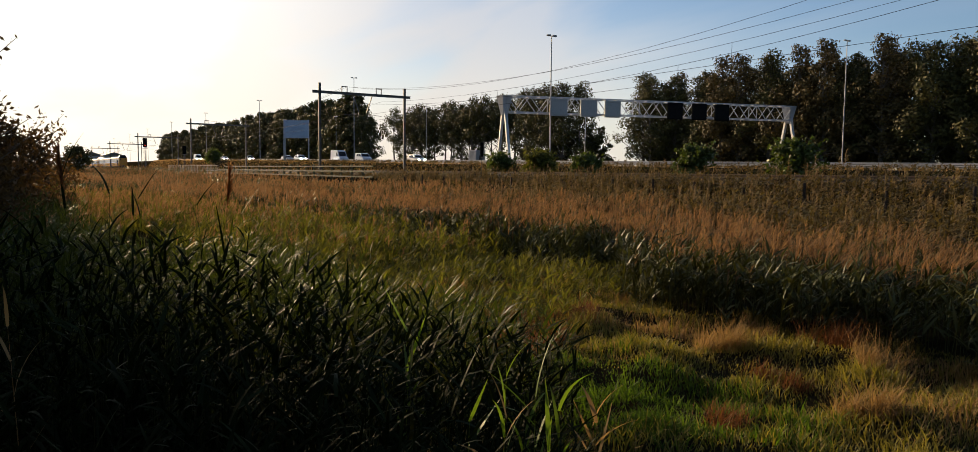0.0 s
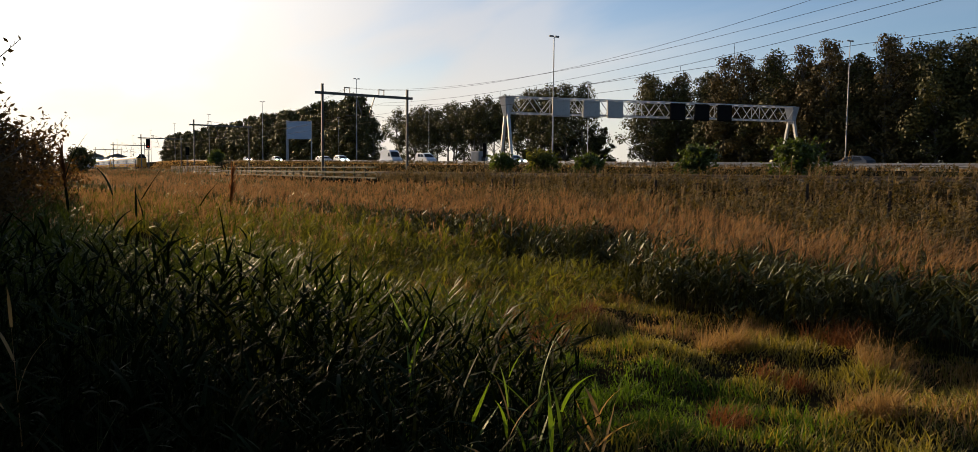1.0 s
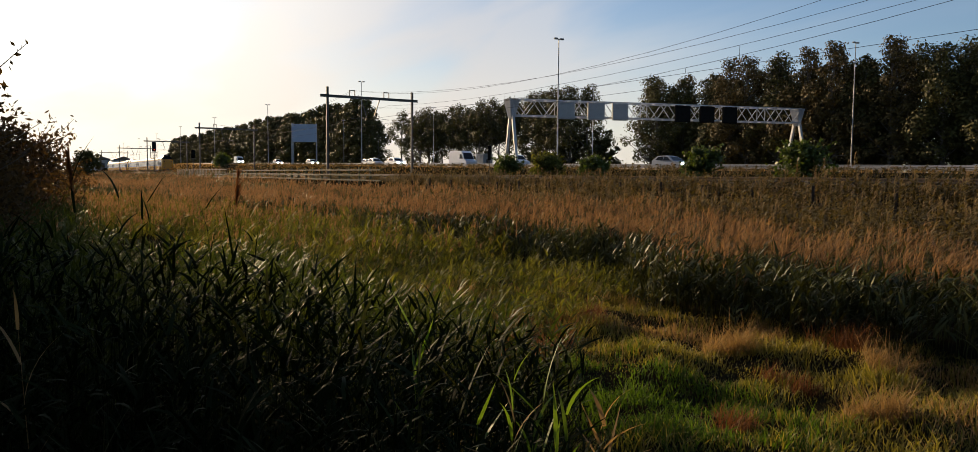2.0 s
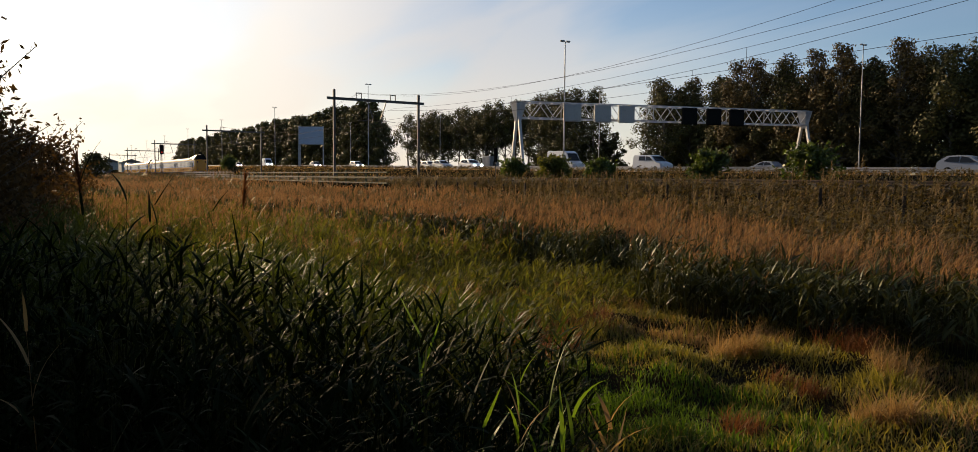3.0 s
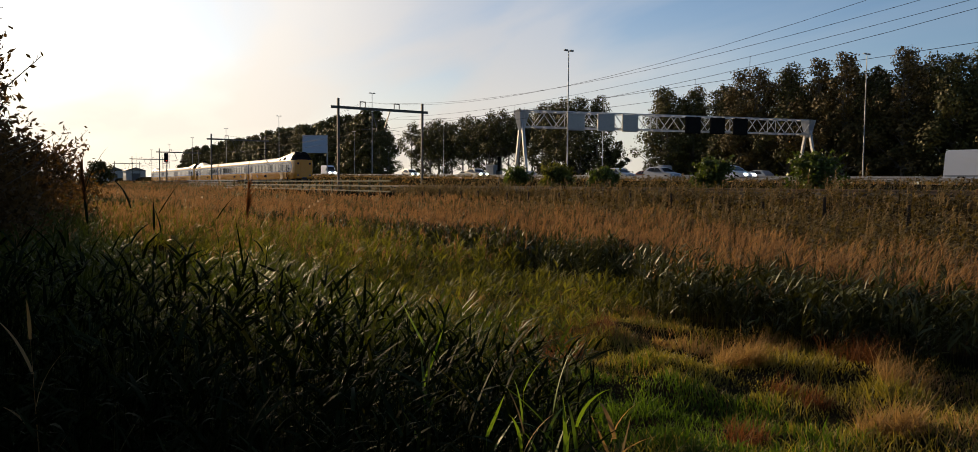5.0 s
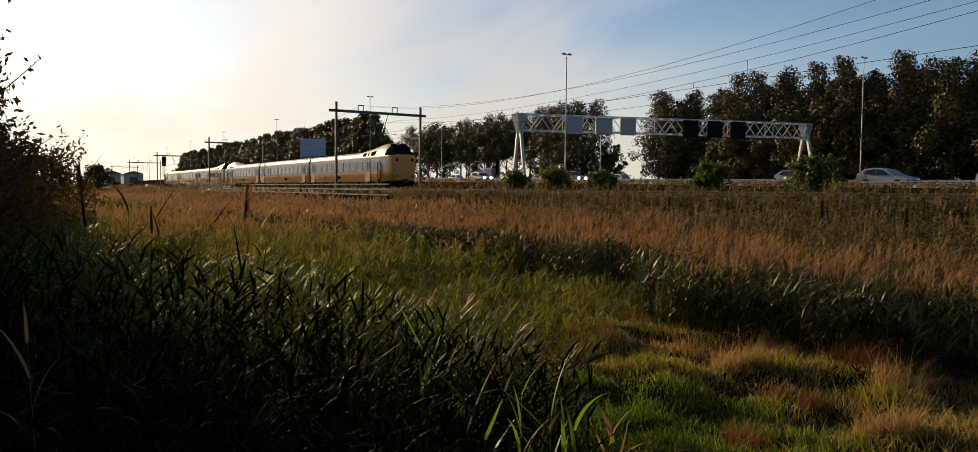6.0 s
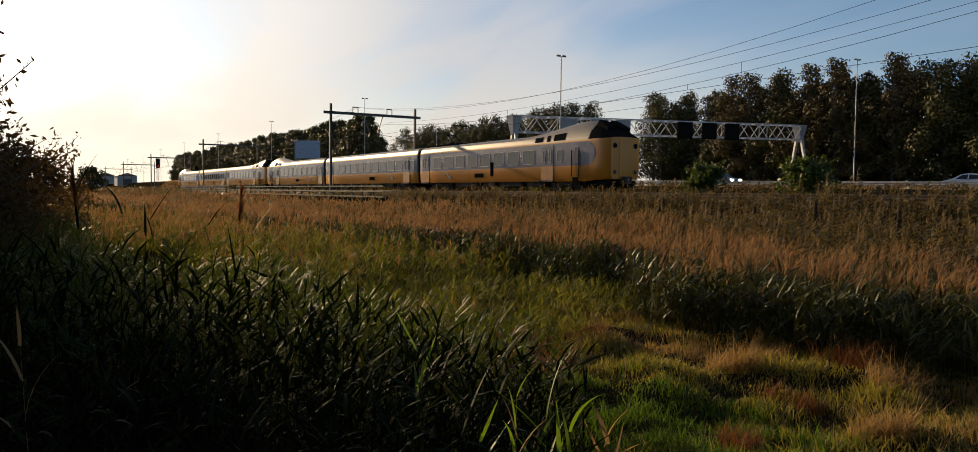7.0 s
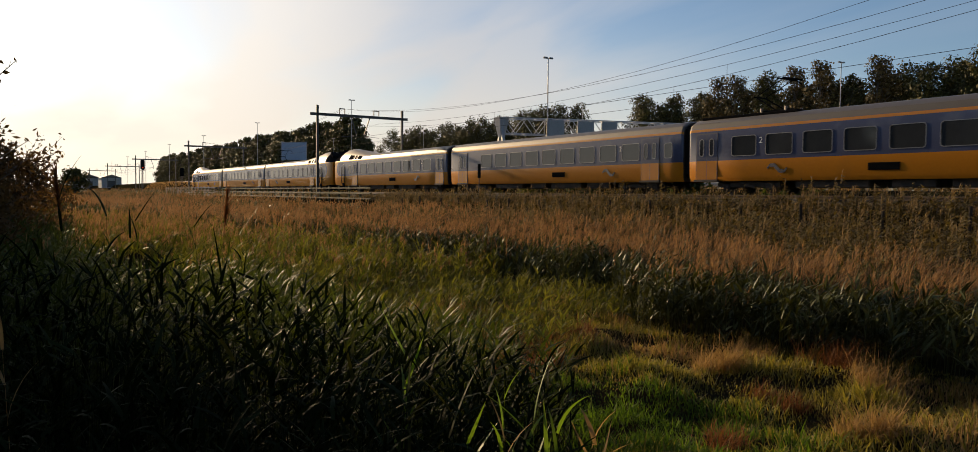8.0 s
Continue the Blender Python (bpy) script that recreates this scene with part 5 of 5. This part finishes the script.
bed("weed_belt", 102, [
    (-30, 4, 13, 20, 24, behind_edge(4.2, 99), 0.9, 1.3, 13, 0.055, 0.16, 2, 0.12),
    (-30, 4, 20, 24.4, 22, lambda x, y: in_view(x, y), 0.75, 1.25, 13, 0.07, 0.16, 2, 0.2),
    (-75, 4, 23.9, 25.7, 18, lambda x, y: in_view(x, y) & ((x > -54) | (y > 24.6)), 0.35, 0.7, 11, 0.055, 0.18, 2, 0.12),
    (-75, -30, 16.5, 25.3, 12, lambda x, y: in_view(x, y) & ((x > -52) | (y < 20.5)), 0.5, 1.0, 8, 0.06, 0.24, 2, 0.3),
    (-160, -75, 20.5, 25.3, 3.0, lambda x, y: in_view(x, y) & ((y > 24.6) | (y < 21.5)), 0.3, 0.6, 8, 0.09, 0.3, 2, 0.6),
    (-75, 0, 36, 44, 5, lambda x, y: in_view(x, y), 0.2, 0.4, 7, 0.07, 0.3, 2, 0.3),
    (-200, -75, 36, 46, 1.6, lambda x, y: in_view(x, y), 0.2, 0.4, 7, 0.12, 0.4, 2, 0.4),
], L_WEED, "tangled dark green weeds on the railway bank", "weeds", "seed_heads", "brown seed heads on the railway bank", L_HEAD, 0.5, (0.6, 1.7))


def pale_zone(x, y):
    return in_view(x, y) & (y > near_edge(x) - 1.0) & (y < front_edge(x) + 0.4) & (x < -9.5 + 0.5 * np.sin(y * 2)) & (y > 0.2 + 0.0 * x)


bed("pale_reeds", 103, [
    (-16, -9, -1, 11.5, 24, pale_zone, 0.15, 0.55, 6, 0.034, 0.28, 3, 0.0),
    (-28, -16, -1, 12.5, 17, pale_zone, 0.4, 0.95, 7, 0.042, 0.34, 3, 0.25),
    (-60, -26, -1, 12, 9, lambda x, y: in_view(x, y) & (y < front_edge(x) + 0.5) & (y > -0.5), 0.6, 1.05, 6, 0.055, 0.4, 2, 0.85),
], L_YELLOWREED, "sunlit yellow-green young reeds", "reeds", "sparse_plumes", "brown plumes among the young reeds", L_PLUME, 0.45)


def thicket_height(x, y):
    """The stand before the camera: a crest some metres off, tall beside the willows, low towards the clearing and the camera."""
    fwd, right = fan(x, y)
    crest = 2.36 - (0.085 + 0.19 * np.clip(right / np.maximum(fwd, 1) + 0.5, 0, 1)) * fwd
    return np.clip(crest - 0.30 * np.clip(4.6 - fwd, 0, 3), 0.5, 2.1) - ground_z(x, y) - 0.15


def thicket(x, y):
    fwd, right = fan(x, y)
    return in_view(x, y) & (fwd > 2.3 + 0.4 * np.sin(3 * right)) & (y < near_edge(x) - 0.2 + 0.35 * np.sin(4 * x)) & (right < 0.08 * fwd + 0.25 * np.sin(2.7 * fwd))


# These reeds get the darkened leaf colour, which paints their shade.
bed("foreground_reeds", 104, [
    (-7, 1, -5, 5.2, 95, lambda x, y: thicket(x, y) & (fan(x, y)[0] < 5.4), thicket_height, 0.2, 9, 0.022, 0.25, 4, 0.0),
], L_REED_SHADE, "tall green reeds with narrow blades, shade put into their dark leaf colour", "reeds", uneven=0.12)
bed("tall_reeds", 106, [
    (-12, 0, -5, 5.2, 70, lambda x, y: thicket(x, y) & (fan(x, y)[0] > 5.2) & (fan(x, y)[0] < 9), thicket_height, 0.25, 10, 0.020, 0.26, 4, 0.0),
    (-16, -7, -4, 4.6, 44, lambda x, y: thicket(x, y) & (fan(x, y)[0] > 8.8), 0.7, 1.15, 9, 0.023, 0.29, 3, 0.0),
    (-27, -12, -4, 1.2, 30, lambda x, y: in_view(x, y), 1.0, 1.6, 9, 0.028, 0.32, 3, 0.05),
    (-60, -27, -4, 2, 8, lambda x, y: in_view(x, y), 0.9, 1.4, 6, 0.04, 0.45, 2, 0.3),
], L_TALLREED, "tall green reeds with sunlit upper leaves", "reeds", "dark_plumes", "dark brown reed plumes", L_PLUME, 0.15)


def tall_reed(seed, x, y, tip, mat, plume):
    """One reed: a stalk with blades set up it in two rows, and a plume where it has one."""
    rng = np.random.default_rng(seed)
    g = float(ground_z(x, y))
    h = tip - g
    az = rng.uniform(0, 6.283)
    r = empty("reed", pose(x, y, g), ("tall withered straw-coloured reed" if mat == L_DRYGRASS else "tall green reed") + " with long pointed blades" + (" and a brown plume" if plume else ""), "reed", "single tall reeds")
    n = 8
    u = np.linspace(0.3, 0.93, n)
    lean = rng.uniform(0.02, 0.12)
    root = np.stack([u * h * lean * math.cos(az), u * h * lean * math.sin(az), u * h], 1)
    stem = blades(rng, np.zeros((3, 3)), np.full(3, h), np.full(3, 0.008), np.full(3, lean), np.zeros(3), 3, np.full(3, az))
    put("stalk", arrays_mesh("stalk", *stem, mat), r, Matrix())
    turn = az + np.pi * (np.arange(n) % 2) + rng.normal(0, 0.6, n)
    length = rng.uniform(0.20, 0.40, n)
    length = np.minimum(length, (1.04 - u) * h + 0.14)
    for i in range(n):
        one = slice(i, i + 1)
        b = blades(rng, root[one], length[one], rng.uniform(0.014, 0.026, 1), rng.uniform(0.15, 0.75, 1), rng.uniform(-0.1, 1.2, 1), 6, turn[one], 0.4)
        put("blade", arrays_mesh("blade", *b, mat), r, Matrix())
    if plume:
        m = 70
        w = rng.uniform(0.90, 1.0, m)
        pr = np.stack([w * h * lean * math.cos(az), w * h * lean * math.sin(az), w * h], 1)
        b = blades(rng, pr, rng.uniform(0.06, 0.17, m), np.full(m, 0.010), rng.uniform(0.05, 0.5, m), rng.uniform(0.1, 0.9, m), 2, rng.normal(az, 0.9, m))
        put("plume", arrays_mesh("plume", *b, L_RUST), r, Matrix())


# Backlit silhouettes, drawn with the darkened leaf colour.
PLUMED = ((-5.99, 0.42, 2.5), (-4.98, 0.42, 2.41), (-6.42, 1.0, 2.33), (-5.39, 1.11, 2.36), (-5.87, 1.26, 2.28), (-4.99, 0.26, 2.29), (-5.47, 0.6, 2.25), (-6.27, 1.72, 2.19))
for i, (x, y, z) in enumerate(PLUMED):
    tall_reed(300 + i, x, y, z, L_REED_SHADE, i in (0, 3))
# Green ones take the brightened leaf that paints backlight; three are straw-coloured.
BACKLIT = ((-3.64, 1.73, 1.65), (-2.51, 1.64, 1.65), (-2.47, 1.52, 1.52), (-2.6, 1.87, 1.56), (-2.45, 1.93, 1.46), (-2.6, 1.51, 1.44), (-2.41, 1.8, 1.39), (-2.63, 2.21, 1.34), (-2.72, 2.44, 1.26), (-2.66, 1.79, 1.43))
for i, (x, y, z) in enumerate(BACKLIT):
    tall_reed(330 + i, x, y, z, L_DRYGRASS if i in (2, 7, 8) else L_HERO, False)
# Dim ones take the dark bed leaf, so shade is painted; one is straw-coloured.
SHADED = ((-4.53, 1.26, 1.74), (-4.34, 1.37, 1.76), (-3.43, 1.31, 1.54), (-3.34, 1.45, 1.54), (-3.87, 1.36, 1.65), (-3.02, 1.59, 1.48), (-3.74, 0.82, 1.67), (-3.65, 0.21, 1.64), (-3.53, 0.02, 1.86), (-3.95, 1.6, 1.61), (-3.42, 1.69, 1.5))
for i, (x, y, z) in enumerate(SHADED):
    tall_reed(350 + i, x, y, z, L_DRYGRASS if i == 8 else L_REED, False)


def meadow():
    rng = np.random.default_rng(105)
    def clearing(x, y):
        return in_view(x, y) & (y > near_edge(x) - 1.6) & (y < front_edge(x) + 0.8)
    x, y = scatter(rng, 190000, -20, 2, 2.2, 12.5, clearing)
    head = lumps(x, y, 0.75)
    lush = np.exp(-((x + 5.7) ** 2 / 4.5 + (y - 5.4) ** 2 / 2.6)) + 0.25 * head + rng.normal(0, 0.12, len(x))
    dry = np.sin(1.3 * x + 0.7 * y) + np.sin(2.1 * y - 0.9 * x + 2) + rng.normal(0, 0.8, len(x)) - 2.0 * (lush > 0.35)
    g = np.stack([x, y, ground_z(x, y)], 1)
    tall = np.clip(0.7 + 1.2 * head, 0.2, 2.4)
    kinds = np.where(lush > 0.58, 0, np.where(dry > 1.25, 2, 1))
    for k, mat, name, label in ((0, L_GRASS, "lush_grass", "short bright green meadow grass"),
                                (1, L_OLIVE, "grass", "uneven olive-green meadow grass in tussocks"),
                                (2, L_DRYGRASS, "dry_grass", "matted straw-coloured dry grass")):
        w = kinds == k
        n = int(w.sum())
        v, q = blades(rng, g[w], tall[w] * rng.uniform(0.07, 0.26, n), rng.uniform(0.009, 0.020, n), rng.uniform(0.1, 0.8, n), rng.uniform(0.2, 1.4, n), 2, None, 0.3)
        tagged(new(name, arrays_mesh(name, v, q, mat)), label, "grass", kind="stuff")
    # far verge and the level field to the horizon
    x, y = scatter(rng, 60000, -300, 10, 24.2, 47, lambda x, y: in_view(x, y) & ((y < 26.3) | (y > 35.2)))
    n = len(x)
    v, q = blades(rng, np.stack([x, y, ground_z(x, y)], 1), np.where(y < 30, 1.6, 1.0) * rng.uniform(0.12, 0.35, n), rng.uniform(0.02, 0.06, n) * (1 + np.clip(-x - 60, 0, 240) / 80), rng.uniform(0.1, 0.7, n), rng.uniform(0.2, 1.0, n), 2)
    tagged(new("verge_grass", arrays_mesh("verge_grass", v, q, L_DRYGRASS)), "straw-brown grass on the verge", "grass", kind="stuff")


meadow()


def tuft(seed, x, y, r, h, n, mat, name, label):
    """An uneven clump: several small heads that lean and fall over one another."""
    rng = np.random.default_rng(seed)
    hx, hy = rng.normal(0, r * 0.42, 9), rng.normal(0, r * 0.32, 9)
    k = rng.integers(0, 9, n)
    px, py = x + hx[k] + rng.normal(0, 0.06, n), y + hy[k] + rng.normal(0, 0.06, n)
    root = np.stack([px, py, ground_z(px, py)], 1)
    az = np.where(rng.random(n) < 0.5, rng.normal(0.3, 0.9, n), rng.uniform(0, 6.283, n))
    v, q = blades(rng, root, h * rng.uniform(0.35, 1.15, n) * (0.6 + 0.6 * rng.random(9)[k]), rng.uniform(0.005, 0.011, n), rng.uniform(0.05, 0.9, n), rng.uniform(0.2, 1.7, n), 3, az)
    tagged(new(name, arrays_mesh(name, v, q, mat)), label, "grass tuft", "grass tufts in the clearing")


TUFTS = ((-6.8, 8.1, 0.5, 0.55, 1100, 0), (-5.1, 8.8, 0.35, 0.5, 700, 0), (-4.1, 6.9, 0.32, 0.42, 800, 0), (-8.3, 5.6, 0.85, 0.65, 2200, 1), (-9.2, 7.5, 0.6, 0.30, 500, 1),
         (-7.6, 8.9, 0.9, 0.36, 700, 0), (-5.9, 9.2, 0.5, 0.5, 600, 1), (-11.0, 8.2, 0.9, 0.34, 700, 0), (-3.3, 8.6, 0.45, 0.5, 700, 0), (-4.6, 5.6, 0.3, 0.35, 300, 1), (-10.3, 9.2, 0.8, 0.4, 700, 0), (-5.4, 7.5, 0.5, 0.28, 400, 1), (-9.6, 6.4, 0.6, 0.4, 600, 1), (-12.5, 7.2, 0.7, 0.4, 600, 0))
for i, (x, y, r, h, n, k) in enumerate(TUFTS):
    tuft(200 + i, x, y, r, h, n, (L_DRYGRASS, L_RUST)[k], "grass_tuft", ("bleached straw-coloured tuft of dry grass", "rust-brown tuft of withered grass")[k])


# ---- far buildings ----


def make_shed(x, y, w, d, h, label):
    """A plain low building with a shallow gable roof, doors and windows."""
    z = float(ground_z(x, y)) - 0.3
    b = empty("farm_shed", pose(x, y, z), label, "building", "far buildings")
    part("wall", box(-w / 2, w / 2, -d / 2, d / 2, 0, h), M_CONCRETE, b)
    bm = bmesh.new()
    v = [bm.verts.new(c) for c in ((-w / 2 - 0.4, -d / 2 - 0.4, h), (w / 2 + 0.4, -d / 2 - 0.4, h), (w / 2 + 0.4, 0, h + d * 0.18), (-w / 2 - 0.4, 0, h + d * 0.18), (-w / 2 - 0.4, d / 2 + 0.4, h), (w / 2 + 0.4, d / 2 + 0.4, h))]
    for f in ((0, 1, 2, 3), (3, 2, 5, 4), (0, 3, 4), (1, 5, 2), (0, 4, 5, 1)):
        bm.faces.new([v[i] for i in f])
    part("roof", bm, M_ROOF, b)
    for k in range(int(w // 5)):
        xx = -w / 2 + 2.5 + k * 5
        part("window", box(xx - 1.0, xx + 1.0, -d / 2 - 0.03, -d / 2 + 0.05, h * 0.45, h * 0.75), M_GLASS, b)
    part("door", box(w / 2 - 0.04, w / 2 + 0.04, -2.0, 2.0, 0.2, h * 0.7), M_STEEL_DARK, b)


make_shed(-560, 41.0, 36, 14, 7.0, "pale grey low shed beside the far railway")
make_shed(-425, 41.5, 16, 9, 5.0, "small grey shed with a dark roof")


def make_cabin(x, y):
    """A grey equipment cabin beyond the motorway: ribbed walls, flat overhanging roof, a door."""
    z = float(ground_z(x, y))
    c = empty("equipment_cabin", pose(x, y, z), "grey ribbed metal equipment cabin beside the motorway", "cabin")
    wall = part("wall", box(-1.6, 1.6, -1.2, 1.2, -0.2, 3.1, bevel=0.03), M_PANEL_BACK, c)
    for k in range(9):
        part("rib", box(-1.5 + k * 0.36, -1.42 + k * 0.36, -1.24, -1.19, 0.1, 3.0), M_PANEL_BACK, wall)
    part("roof", box(-1.75, 1.75, -1.35, 1.35, 3.1, 3.25, bevel=0.03), M_GALV, c)
    part("door", box(1.58, 1.64, -0.45, 0.45, 0.1, 2.1, bevel=0.01), M_STEEL_DARK, c)


make_cabin(-141.0, 85.6)

# ---- what moves ----


def motions():
    for k, t in enumerate(trains):
        walk(t, [(s, pose(x - UNIT * k, TRACK_FAR, RAIL_Z)) for s, x in TRAIN_ROWS])
    for t, rows in TRAFFIC:
        walk(t, rows)


motions()
